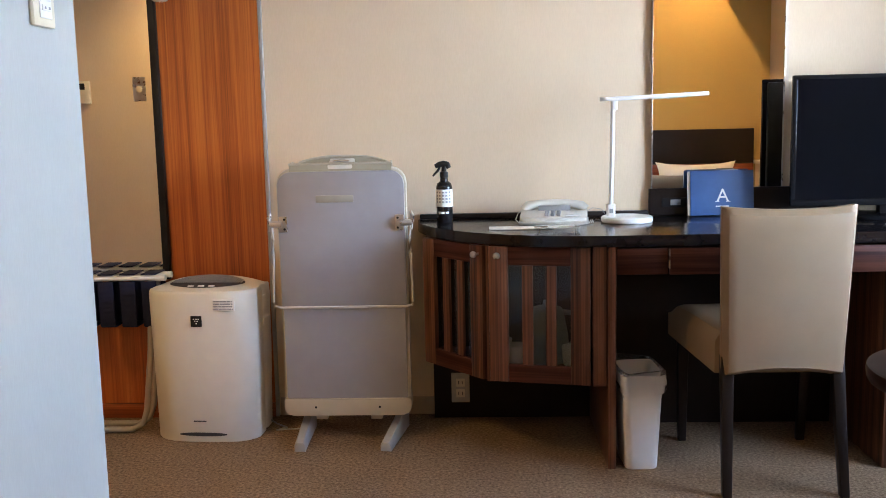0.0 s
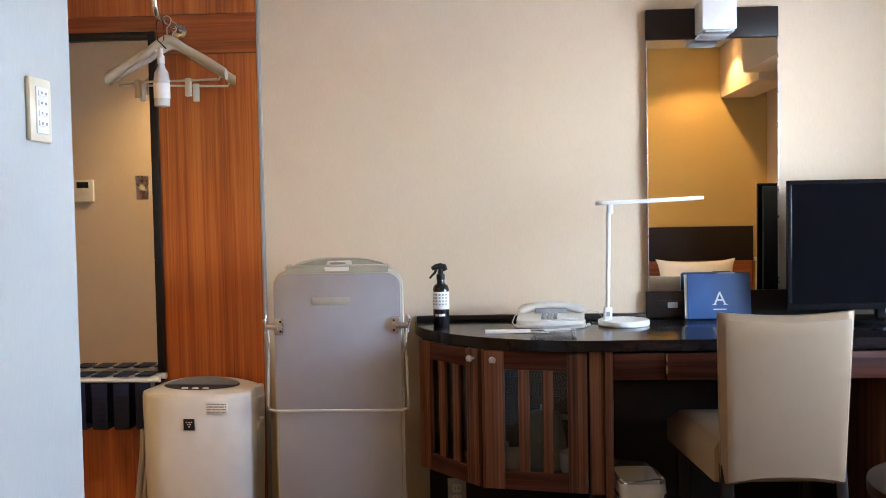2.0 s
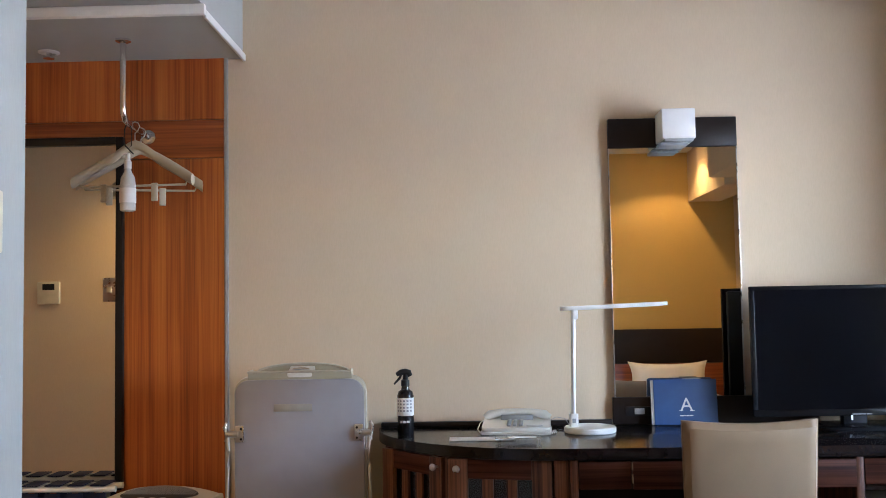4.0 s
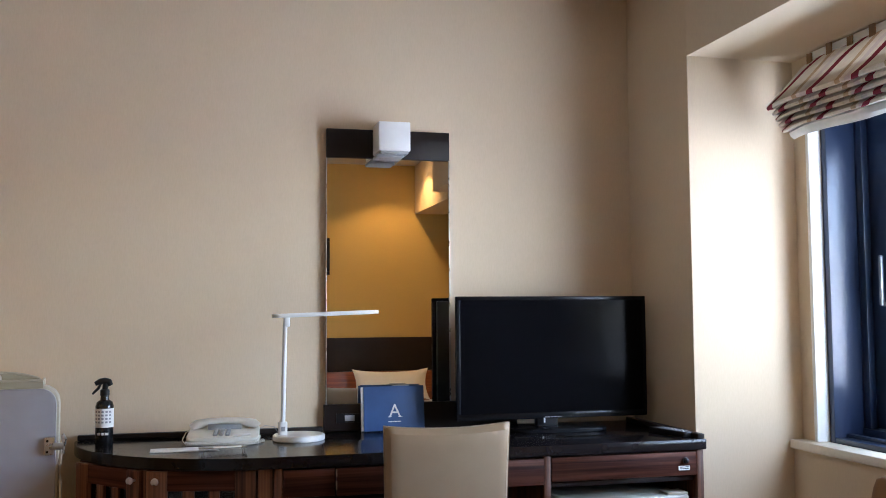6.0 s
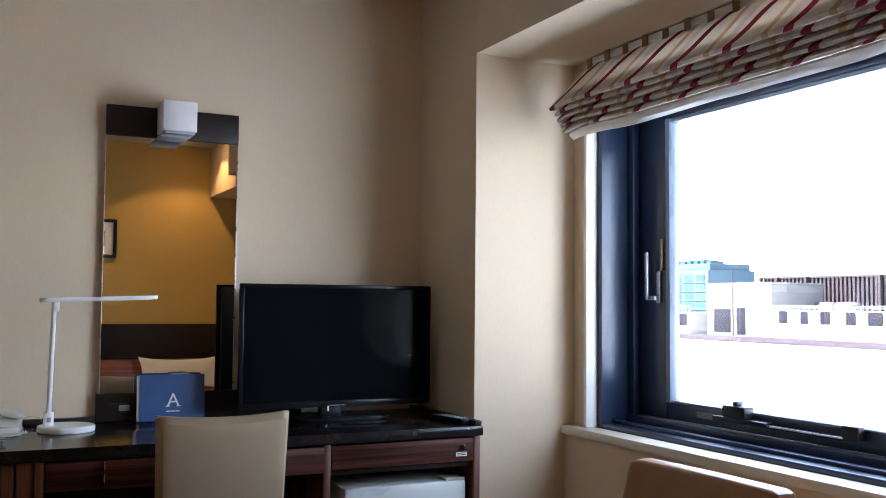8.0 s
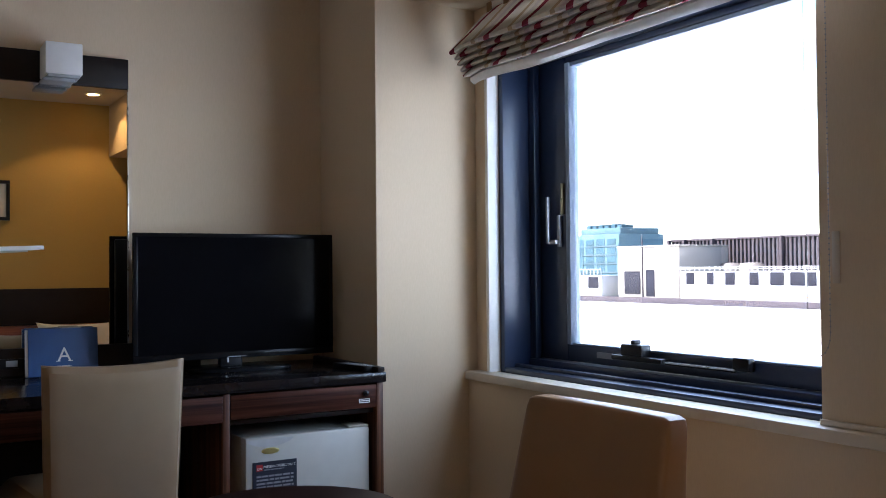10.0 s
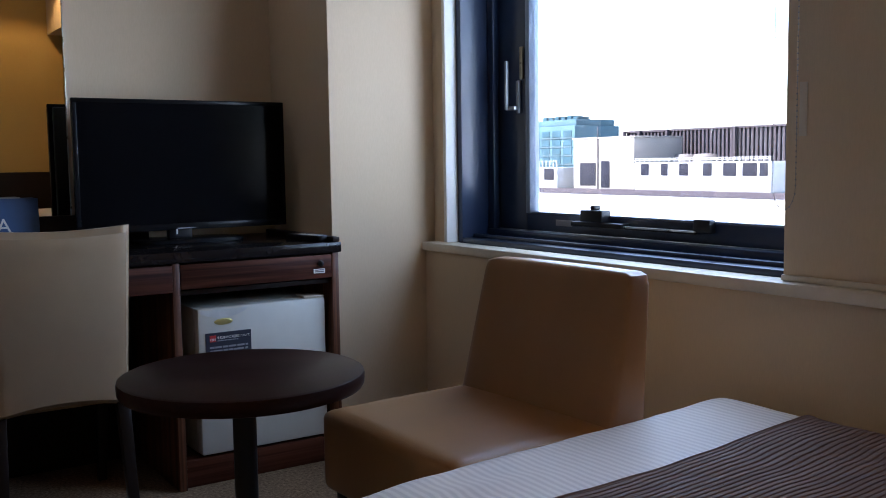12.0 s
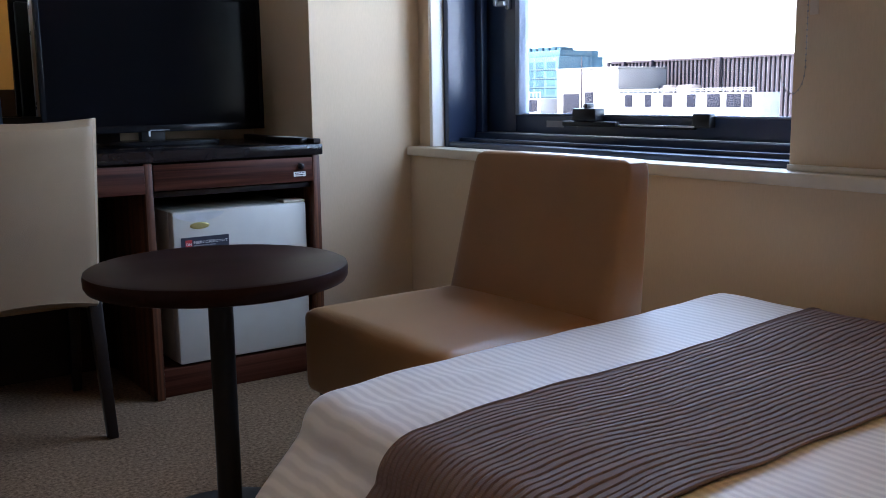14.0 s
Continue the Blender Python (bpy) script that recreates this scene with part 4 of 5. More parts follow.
def seat_top(u, v):
    s, t = 2 * u - 1, v
    w = 0.185 + 0.055 * t
    e = min(1, (1 - abs(s)) / 0.12) ** 0.5 * min(1, (1 - t) / 0.10) ** 0.5
    return (s * w, -0.15 + 0.425 * t, 0.435 + 0.035 * e + 0.008 * (1 - s * s) * math.sin(math.pi * t))


def seat_low(u, v):
    x, y, z = seat_top(u, v)
    s = 2 * u - 1
    return (x, y, 0.342 + 0.020 * v)


b = bm_new()
sheet(b, seat_top, 24, 24)
sheet(b, seat_low, 24, 24)
for u0, v0, u1, v1 in ((0, 0, 1, 0), (1, 0, 1, 1), (1, 1, 0, 1), (0, 1, 0, 0)):
    for k in range(24):
        p = (u0 + (u1 - u0) * k / 24, v0 + (v1 - v0) * k / 24)
        q = (u0 + (u1 - u0) * (k + 1) / 24, v0 + (v1 - v0) * (k + 1) / 24)
        b.faces.new([b.verts.new(seat_low(*p)), b.verts.new(seat_low(*q)), b.verts.new(seat_top(*q)), b.verts.new(seat_top(*p))])
bmesh.ops.remove_doubles(b, verts=b.verts[:], dist=0.0004)
part("seat", b, CHAIR_SKIN, dc)


def leg(x0, y0, x1, y1, z1, a=0.018, c=0.013):
    bb = bm_new()
    lo = [bb.verts.new((x0 + sx * c, y0 + sy * c, 0)) for sx, sy in ((-1, -1), (1, -1), (1, 1), (-1, 1))]
    hi = [bb.verts.new((x1 + sx * a, y1 + sy * a, z1)) for sx, sy in ((-1, -1), (1, -1), (1, 1), (-1, 1))]
    bb.faces.new(lo[::-1])
    bb.faces.new(hi)
    for k in range(4):
        bb.faces.new((lo[k], lo[(k + 1) % 4], hi[(k + 1) % 4], hi[k]))
    bmesh.ops.bevel(bb, geom=bb.edges[:], offset=0.003, segments=2, profile=0.5, affect="EDGES")
    return bb


for x in (-1, 1):
    part("leg", leg(x * 0.165, -0.235, x * 0.155, -0.165, 0.40), LEGWOOD, dc)
    part("leg", leg(x * 0.195, 0.255, x * 0.200, 0.235, 0.39), LEGWOOD, dc)
b = bm_new()
box(b, -0.18, 0.18, 0.225, 0.243, 0.335, 0.372, 0.002)
part("rail", b, LEGWOOD, dc)

# ---- round table ----
tb = thing("round_table", (1.350, 2.115, 0.0), "small round dark wood pedestal table", "table")
b = bm_new()
lathe(b, [(0.05, 0.520), (0.240, 0.520), (0.249, 0.523), (0.253, 0.530), (0.254, 0.546), (0.252, 0.5535), (0.246, 0.5565), (0.02, 0.5565)], 96)
part("tabletop", b, TABLEWOOD, tb)
b = bm_new()
lathe(b, [(0.0245, 0.02), (0.0245, 0.506), (0.030, 0.509), (0.030, 0.5195)], 28)
part("pedestal", b, BLACK, tb)
b = bm_new()
lathe(b, [(0.195, 0.0), (0.198, 0.004), (0.195, 0.010), (0.12, 0.014), (0.05, 0.020), (0.034, 0.034), (0.027, 0.05)], 56)
part("base", b, BLACK, tb)
b = bm_new()
box(b, -0.15, 0.15, -0.02, 0.02, 0.5105, 0.5195, 0.002)
part("bracket", b, BLACK, tb)

# ---- lounge chair ----
ar = thing("lounge_chair", (1.86, 1.975, 0.0), "armless tan faux-leather lounge chair under the window", "armchair", turn=2)


def cushion(bm, w, d, h, r, puff, n=14, place=Matrix()):
    """A stuffed block on the floor of its own space, x by y by z, with rounded edges and slightly swollen faces."""
    before = set(bm.verts)
    box(bm, -w / 2, w / 2, -d / 2, d / 2, 0, h)
    mine = [v for v in bm.verts if v not in before]
    edges = list({e for v in mine for e in v.link_edges})
    bmesh.ops.subdivide_edges(bm, edges=edges, cuts=n, use_grid_fill=True)
    mine = [v for v in bm.verts if v not in before]
    for v in mine:
        x, y, z = v.co.x / (w / 2), v.co.y / (d / 2), (v.co.z - h / 2) / (h / 2)
        c = Vector((max(-w / 2 + r, min(w / 2 - r, v.co.x)), max(-d / 2 + r, min(d / 2 - r, v.co.y)), max(r, min(h - r, v.co.z))))
        off = v.co - c
        if off.length > r:
            off = off.normalized() * r
        v.co = c + off
        v.co.x += puff * x * (1 - y * y) * (1 - z * z)
        v.co.y += puff * y * (1 - x * x) * (1 - z * z)
        v.co.z += puff * z * (1 - x * x) * (1 - y * y)
    bmesh.ops.transform(bm, matrix=place, verts=mine)
    return bm


b = bm_new()
cushion(b, 0.45, 0.535, 0.19, 0.024, 0.010, 20, pose(-0.045, 0, 0.225))
part("seat", b, ARM_SKIN, ar)
b = bm_new()
cushion(b, 0.13, 0.535, 0.60, 0.022, 0.004, 20, pose(0.190, 0, 0.14))
for v in b.verts:
    lean = max(0, (v.co.z - 0.36) / 0.38)
    v.co.x = 0.255 - (0.255 - v.co.x) * (1 - 0.48 * lean) + 0.030 * lean
    v.co.y *= 1 - 0.05 * lean
part("backrest", b, ARM_SKIN, ar)
for y in (-0.2605, 0.2605):
    b = bm_new()
    tube(b, [(-0.250, y * 0.985, 0.4055), (-0.1, y, 0.4105), (0.14, y, 0.4105)], 0.0022, 6)
    part("seam", b, STITCH, ar)

for x in (-0.225, 0.21):
    for y in (-0.22, 0.22):
        part("leg", leg(x, y, x, y, 0.235, 0.020, 0.016), LEGWOOD, ar)

# ---- bed ----
bedX, bedY0, bedY1 = (1.285, 2.400), -0.68, 1.67
bd = thing("bed", (1.82, 0.45, 0.0), "single bed made up with a white striped cover", "bed")
b = bm_new()
box(b, bedX[0] + 0.03 - 1.82, bedX[1] - 0.02 - 1.82, bedY0 - 0.45, bedY1 - 0.05 - 0.45, 0.06, 0.24, 0.01)
part("base", b, DARK, bd)
for x in (-0.45, 0.45):
    for y in (-0.95, 0.95):
        b = bm_new()
        lathe(b, [(0.02, 0.0), (0.025, 0.06)], 14, (x, y, 0))
        part("foot", b, LEGWOOD, bd)
b = bm_new()
cushion(b, bedX[1] - bedX[0] - 0.12, bedY1 - bedY0 - 0.16, 0.15, 0.05, 0.004, 10, pose((bedX[0] + bedX[1]) / 2 - 1.82, (bedY0 + bedY1) / 2 - 0.49, 0.2405))
part("mattress", b, SHEET, bd)


def bed_surface(x, y, lift=0.0):
    """Height of the made bed over the plan."""
    z = 0.430 + 0.006 * noise.noise((x * 2.2, y * 2.2, 0)) + 0.003 * noise.noise((x * 9, y * 9, 4))
    # soft dents and pulls in the cloth
    z += 0.007 * noise.noise((x * 5.0, y * 20.0, 2)) * max(0, min(1, (1.75 - x) / 0.35))
    z += 0.010 * max(0, (x - 2.0) / 0.3) - 0.045 * max(0, (x - 2.30) / 0.1) ** 2
    z -= 0.012 * max(0, 1 - (x - bedX[0]) / 0.20) ** 2
    return z + lift


def cover_point(x, y, lift):
    """The cover lies on the bed and falls over its west side and its foot."""
    foot = 1.600 + 0.058 * min(1, max(0, (x - 1.38) / 0.55))
    ox, oy = max(0, bedX[0] + 0.055 - x), max(0, y - foot)
    d = math.hypot(ox, oy)
    cx, cy = max(x, bedX[0] + 0.055), min(y, foot)
    z = bed_surface(cx, cy, lift)
    if d <= 0:
        return Vector((x, y, z))
    ux, uy = ox / d, oy / d
    r = 0.06
    arc = r * math.pi / 2
    rip = 0.012 * math.sin((y if ox > oy else x) * 17 + 1.0) + 0.008 * noise.noise((x * 7, y * 7, 2))
    if d < arc:
        a = d / r
        out, drop = (r + lift) * math.sin(a), r * (1 - math.cos(a))
    else:
        s = d - arc
        flare = 0.12 + 0.58 * ux * ux
        out, drop = r + lift + min(s, 0.15) * flare + max(0, s - 0.15) * 0.3 * flare + rip * min(1, s / 0.12), r + s * (1 - 0.3 * ux * ux)
    return Vector((cx - ux * out, cy + uy * out, z - drop))


b = bm_new()
X0, X1, Y0, Y1 = bedX[0] - 0.30, bedX[1] - 0.005, bedY0, bedY1 + 0.30
sheet(b, lambda u, v: cover_point(X0 + (X1 - X0) * u, Y0 + (Y1 - Y0) * v, 0.004) - Vector((1.82, 0.45, 0)), 110, 150)
part("duvet_cover", b, SHEET, bd, "white sateen-striped cover")

rn = thing("bed_throw", (1.82, 1.2, 0.45), "dark brown ribbed throw laid across the foot of the bed", "bed throw")


def throw_point(u, v):
    x = (bedX[0] - 0.27) + (bedX[1] - 0.01 - (bedX[0] - 0.27)) * u
    y0 = 1.022 + 0.010 * math.sin(x * 3.0 + 1) + 0.006 * math.sin(x * 8)
    y1 = 1.372 + 0.078 * max(0, (x - 1.35)) + 0.004 * math.sin(x * 6)
    y = y0 + (y1 - y0) * v
    wob = 0.0022 * noise.noise((x * 21, y * 16, 5)) + 0.010 * noise.noise((x * 4, y * 6, 7)) + 0.008 * math.sin(x * 7.5 + 2.5 * noise.noise((x * 1.6, 3, 1)))
    k = (v + wob / (y1 - y0)) * 30
    f = k % 1.0
    groove = (f - 0.14) / 0.075 if f < 0.64 else (f - 1.14) / 0.075
    flat = min(1.0, v / 0.03, (1 - v) / 0.03)
    ridge = flat * (0.0008 * (1 - f) - 0.0066 * math.exp(-groove * groove))
    swell = 0.008 * max(0, noise.noise((x * 3.1, y * 6.0, 9)))
    p = cover_point(x, y, 0.011 + swell)
    q = cover_point(x, y, 0.011 + swell + 0.01)
    n = (q - p).normalized()
    return (p + n * ridge) - Vector((1.82, 1.2, 0.45))


b = bm_new()
sheet(b, throw_point, 150, 476, 0.003)
part("cloth", b, RUNNER, rn)
for v in (0.0, 1.0):
    b = bm_new()
    tube(b, [throw_point(k / 150, v) for k in range(151)], 0.0022, 6)
    part("hem", b, RUNNER, rn)

hbd = thing("headboard", (1.6, SY, 0.0), "dark wood headboard panel behind the bed", "headboard")
lpart(hbd, "upper_board", DARK, (0.55, 2.44, SY + 0.001, SY + 0.03, 0.68, 0.955, 0.003))
lpart(hbd, "lower_board", PANELWOOD_H, (0.55, 2.44, SY + 0.001, SY + 0.022, 0.0, 0.678, 0.003))
pw = thing("pillow", (2.05, -0.48, 0.45), "plump white pillow standing against the headboard", "pillow")
b = bm_new()


def pillow_side(side):
    def f(u, v):
        s, t = 2 * u - 1, 2 * v - 1
        th = 0.075 * (max(0, 1 - s ** 4) * max(0, 1 - t ** 4)) ** 0.7
        pull = 1 - 0.26 * (1 - s * s) * (abs(t) ** 3)
        pull2 = 1 - 0.10 * (1 - t * t) * (abs(s) ** 3)
        return (0.315 * s * pull2, side * th, 0.130 * t * pull + 0.13)
    return f


for side in (-1, 1):
    sheet(b, pillow_side(side), 24, 18)
bmesh.ops.remove_doubles(b, verts=b.verts[:], dist=0.0005)
pp = part("pillow_case", b, PILLOW, pw)
pp.matrix_basis = pose(-0.10, -0.10, 0.005, 14, 0, 0)
pc = thing("picture", (1.36, SY, 1.60), "small framed picture in a black frame above the bed", "picture")
lpart(pc, "picture_frame", BLACK, (1.20, 1.475, SY + 0.001, SY + 0.025, 1.47, 1.495, 0.002), (1.20, 1.475, SY + 0.001, SY + 0.025, 1.745, 1.77, 0.002), (1.20, 1.225, SY + 0.001, SY + 0.025, 1.496, 1.744, 0.002), (1.45, 1.475, SY + 0.001, SY + 0.025, 1.496, 1.744, 0.002))
lpart(pc, "mount", LABEL, (1.224, 1.451, SY + 0.001, SY + 0.01, 1.494, 1.746, 0))
lpart(pc, "print", INKGREY, (1.29, 1.39, SY + 0.0102, SY + 0.011, 1.56, 1.68, 0))
dl = thing("downlight", (1.98, -0.30, CEILZ), "recessed warm downlight in the ceiling by the bed, the west one added", "downlight", "downlights over the bed")
b = bm_new()
lathe(b, [(0.060, -0.0005), (0.060, -0.006), (0.044, -0.008), (0.042, -0.001)], 32)
part("ring", b, WHITE, dl)
b = bm_new()
lathe(b, [(0.040, -0.0090), (0.036, -0.0100), (0.01, -0.0102)], 28)
part("lamp_glass", b, DOWNLIGHT, dl)
# unseen second fixture beside the bed, added for the extra warm lamp
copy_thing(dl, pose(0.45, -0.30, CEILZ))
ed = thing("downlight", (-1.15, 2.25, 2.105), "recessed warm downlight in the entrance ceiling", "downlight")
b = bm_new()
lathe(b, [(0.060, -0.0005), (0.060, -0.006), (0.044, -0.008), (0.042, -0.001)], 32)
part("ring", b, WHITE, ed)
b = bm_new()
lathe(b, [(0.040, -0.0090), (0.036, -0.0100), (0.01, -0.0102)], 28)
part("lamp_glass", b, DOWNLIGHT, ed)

# ---- trouser press ----
pr = thing("trouser_press", (-0.183, 3.37, 0.0), "grey standing trouser press with an ivory rim", "trouser press")
b = bm_new()
PW = 0.436


def up(bb, outline, y0, y1, r=0.0):
    """An outline of (x, z) given depth from y0 to y1."""
    tmp = bmesh.new()
    prism(tmp, outline, y0, y1, r)
    bmesh.ops.transform(tmp, matrix=Matrix(((1, 0, 0, 0), (0, 0, 1, 0), (0, 1, 0, 0), (0, 0, 0, 1))), verts=tmp.verts[:])
    me = bpy.data.meshes.new("tmp")
    tmp.to_mesh(me)
    tmp.free()
    bb.from_mesh(me)
    bpy.data.meshes.remove(me)
    return bb


def panel_outline(w, z0, z1, r0, r1, n=8):
    out = []
    for cx, cz, r, a in ((w / 2 - r1, z1 - r1, r1, 0), (-w / 2 + r1, z1 - r1, r1, 90), (-w / 2 + r0, z0 + r0, r0, 180), (w / 2 - r0, z0 + r0, r0, 270)):
        out += [(cx + r * math.cos(radians(a + 90 * k / n)), cz + r * math.sin(radians(a + 90 * k / n))) for k in range(n + 1)]
    return out


up(b, panel_outline(PW - 0.012, 0.47, 0.925, 0.004, 0.045), -0.042, -0.026, 0.003)
part("front_panel", b, PRESS_GREY, pr)
b = bm_new()
up(b, panel_outline(PW - 0.022, 0.148, 0.466, 0.004, 0.004), -0.040, -0.026, 0.002)
part("lower_panel", b, PRESS_GREY, pr)
b = bm_new()
up(b, panel_outline(PW, 0.13, 0.936, 0.01, 0.052), -0.024, 0.012, 0.005)
part("rim", b, PRESS_CREAM, pr)
b = bm_new()
up(b, panel_outline(PW + 0.002, 0.088, 0.147, 0.03, 0.004), -0.046, 0.03, 0.004)
part("bottom_rail", b, PRESS_CREAM, pr)
# tray on the top, with two hollows and a dial plate
b = bm_new()


def tray_top(s):
    return 0.972 - 0.026 * abs(s) ** 2.6 - 0.012 * max(0, abs(s) - 0.9) / 0.1


# the back wall follows an arch, the front is a low lip
sheet(b, lambda u, v: ((2 * u - 1) * 0.166, 0.050 - 0.012 * abs(2 * u - 1) ** 6, 0.926 + (tray_top(2 * u - 1) - 0.926) * v), 36, 3)
part("tray_back", b, PRESS_TRAY, pr)
b = bm_new()
sheet(b, lambda u, v: ((2 * u - 1) * 0.172, -0.0275, 0.926 + 0.024 * v), 20, 2)
part("tray_front", b, PRESS_TRAY, pr)
for s in (-1, 1):
    b = bm_new()
    sheet(b, lambda u, v: (s * (0.172 - 0.006 * u), -0.0275 + 0.066 * u, 0.926 + (0.024 + 0.004 * u) * v), 10, 2)
    part("tray_end", b, PRESS_TRAY, pr)
b = bm_new()
box(b, -0.172, 0.172, -0.02, 0.046, 0.922, 0.930, 0.002)
part("tray_floor", b, PRESS_TRAY, pr)
b = bm_new()
tube(b, [(-0.172, -0.027, 0.950), (-0.168, 0.020, 0.953)] + [(k / 18 * 0.166, 0.050 - 0.012 * abs(k / 18) ** 6, tray_top(k / 18) + 0.001) for k in range(-18, 19)] + [(0.168, 0.020, 0.953), (0.172, -0.027, 0.950), (0.0, -0.028, 0.951), (-0.172, -0.027, 0.950)], 0.0036, 8)
part("tray_lip", b, PRESS_CREAM, pr)
b = bm_new()
box(b, -0.042, 0.042, -0.026, 0.044, 0.926, 0.958, 0.004, 2, pose(0, 0.014, 0.934, 17, 0, 0) @ Matrix.Translation((0, -0.014, -0.934)))
part("control_plate", b, OLDWHITE, pr)
b = bm_new()
lathe(b, [(0.030, 0.0), (0.030, 0.003), (0.024, 0.005)], 28)
o = part("dial", b, CHROME, pr)
o.matrix_basis = pose(0.0, 0.000, 0.9555, 17, 0, 0) @ Matrix.Diagonal((0.95, 0.32, 1, 1))
b = bm_new()
box(b, -0.083, 0.043, -0.0445, -0.042, 0.822, 0.846, 0.0005)
part("name_strip", b, plain("silver_grey_strip", (0.36, 0.345, 0.30), 0.35, 0.2), pr, "worn silver name strip")
for s in (-1, 1):
    b = bm_new()
    box(b, s * (PW / 2 - 0.022) - 0.014, s * (PW / 2 - 0.022) + 0.014, -0.050, -0.0422, 0.725, 0.778, 0.002)
    br = part("bracket", b, STEEL, pr)
    b = bm_new()
    tube(b, [(s * (PW / 2 - 0.02), -0.056, 0.752), (s * (PW / 2 + 0.020), -0.056, 0.752)], 0.011, 14)
    part("pivot", b, STEEL, pr)
    b = bm_new()
    tube(b, [(s * (PW / 2 + 0.017), -0.058, 0.79), (s * (PW / 2 + 0.022), -0.060, 0.775), (s * (PW / 2 + 0.020), -0.060, 0.73)], [0.004, 0.008, 0.004], 10)
    part("lever", b, STEEL, pr)
    for z in (0.735, 0.768):
        b = bm_new()
        lathe(b, [(0.004, 0), (0.004, 0.002)], 10)
        o = part("screw", b, BLACK, pr)
        o.matrix_basis = pose(s * (PW / 2 - 0.028), -0.050, z, 90, 0, 0)
    b = bm_new()
    box(b, s * 0.095 - 0.02, s * 0.095 + 0.02, -0.02, 0.01, 0.066, 0.088, 0.003)
    part("foot_bracket", b, PRESS_CREAM, pr)
    b = bm_new()
    up(b, [(-0.018, 0.0), (0.018, 0.0), (0.018, 0.022), (0.012, 0.032), (-0.012, 0.032), (-0.018, 0.022)], -0.165, 0.12, 0.004)
    for v in b.verts:
        if v.co.y > -0.02:
            v.co.z += 0.04 * min(1, (v.co.y + 0.02) / 0.03) if v.co.z > 0.012 else 0
    o = part("foot_bar", b, PRESS_LEG, pr)
    o.matrix_basis = pose(s * 0.158 + 0.004, 0.0, 0.0, 0, 0, -s * 5 - 3)
    b = bm_new()
    lathe(b, [(0.004, 0), (0.004, 0.002)], 10)
    o = part("screw", b, BLACK, pr)
    o.matrix_basis = pose(s * 0.11, -0.046, 0.118, 90, 0, 0)
b = bm_new()
h0, h1 = PW / 2 + 0.014, PW / 2 + 0.016
tube(b, [(-h0, -0.058, 0.745), (-h0 + 0.003, -0.058, 0.70), (-h0 + 0.002, -0.058, 0.65), (-h1 - 0.002, -0.060, 0.49), (-h1 + 0.002, -0.060, 0.476), (-h1 + 0.02, -0.060, 0.470), (h1 - 0.02, -0.060, 0.470), (h1 - 0.002, -0.060, 0.476), (h1 + 0.002, -0.060, 0.49), (h0 - 0.002, -0.058, 0.65), (h0 - 0.003, -0.058, 0.70), (h0, -0.058, 0.745)], 0.0044, 10)
part("wire_handle", b, WIRE, pr, "bent steel wire handle")

# ---- air purifier ----
ap = thing("air_purifier", (-0.680, 3.415, 0.0), "white upright air purifier on the carpet", "air purifier", turn=-4)


def pur_outline(w, d, bow):
    out = [(w / 2, d / 2), (-w / 2, d / 2)]
    for k in range(33):
        s = -math.cos(math.pi * k / 32)
        out.append((s * w / 2, -d / 2 - bow * (1 - s * s) + 0.045 * abs(s) ** 7))
    return out


def taper_body(levels):
    bb = bm_new()
    rings = []
    for z, w, d, bow in levels:
        rings.append([bb.verts.new((x, y, z)) for x, y in pur_outline(w, d, bow)])
    for r0, r1 in zip(rings, rings[1:]):
        n = len(r0)
        for k in range(n):
            bb.faces.new((r0[k], r0[(k + 1) % n], r1[(k + 1) % n], r1[k]))
    bb.faces.new(rings[0][::-1])
    bb.faces.new(rings[-1])
    return bb


part("front_shell", taper_body([(0.004, 0.355, 0.10, 0.018), (0.012, 0.368, 0.105, 0.020), (0.30, 0.378, 0.105, 0.022), (0.485, 0.386, 0.105, 0.024), (0.519, 0.386, 0.104, 0.0235), (0.531, 0.382, 0.101, 0.0225), (0.536, 0.374, 0.094, 0.020)]), OLDWHITE, ap).matrix_basis = pose(0, -0.03, -0.008)
part("rear_shell", taper_body([(0.0, 0.345, 0.10, 0.0), (0.30, 0.365, 0.10, 0.0), (0.49, 0.370, 0.10, 0.0), (0.520, 0.366, 0.10, 0.0), (0.525, 0.360, 0.094, 0.0)]), WHITE, ap).matrix_basis = pose(0.004, 0.075, 0)
b = bm_new()


def pur_top(s, t, lift=0.0):
    """The lid rises to an arch at the back."""
    drop = 0.03 * max(0, (t - 0.86) / 0.14) ** 2
    return (s * (0.186 - 0.008 * t), -0.080 - 0.018 * (1 - s * s) * (1 - t) + 0.040 * abs(s) ** 7 * (1 - t) + 0.203 * t, 0.5285 + 0.030 * t * max(0, 1 - abs(s) ** 2.6) + lift - drop)


sheet(b, lambda u, v: pur_top(2 * u - 1, v), 36, 14)
part("lid", b, OLDWHITE, ap)
b = bm_new()
sheet(b, lambda u, v: pur_top(0.74 * v * math.cos(u * math.tau), 0.50 + 0.34 * v * math.sin(u * math.tau), 0.002), 48, 6)
part("grille_bed", b, INK, ap, "dark recessed air outlet")
b = bm_new()
for k in range(-15, 16):
    s = k * 0.045
    h = 0.30 * math.sqrt(max(0.02, 1 - (s / 0.74) ** 2))
    tube(b, [pur_top(s, 0.50 - 0.3 * h, 0.004), pur_top(s, 0.50 + 0.5 * h, 0.004), pur_top(s, 0.50 + h, 0.004)], 0.0022, 6)
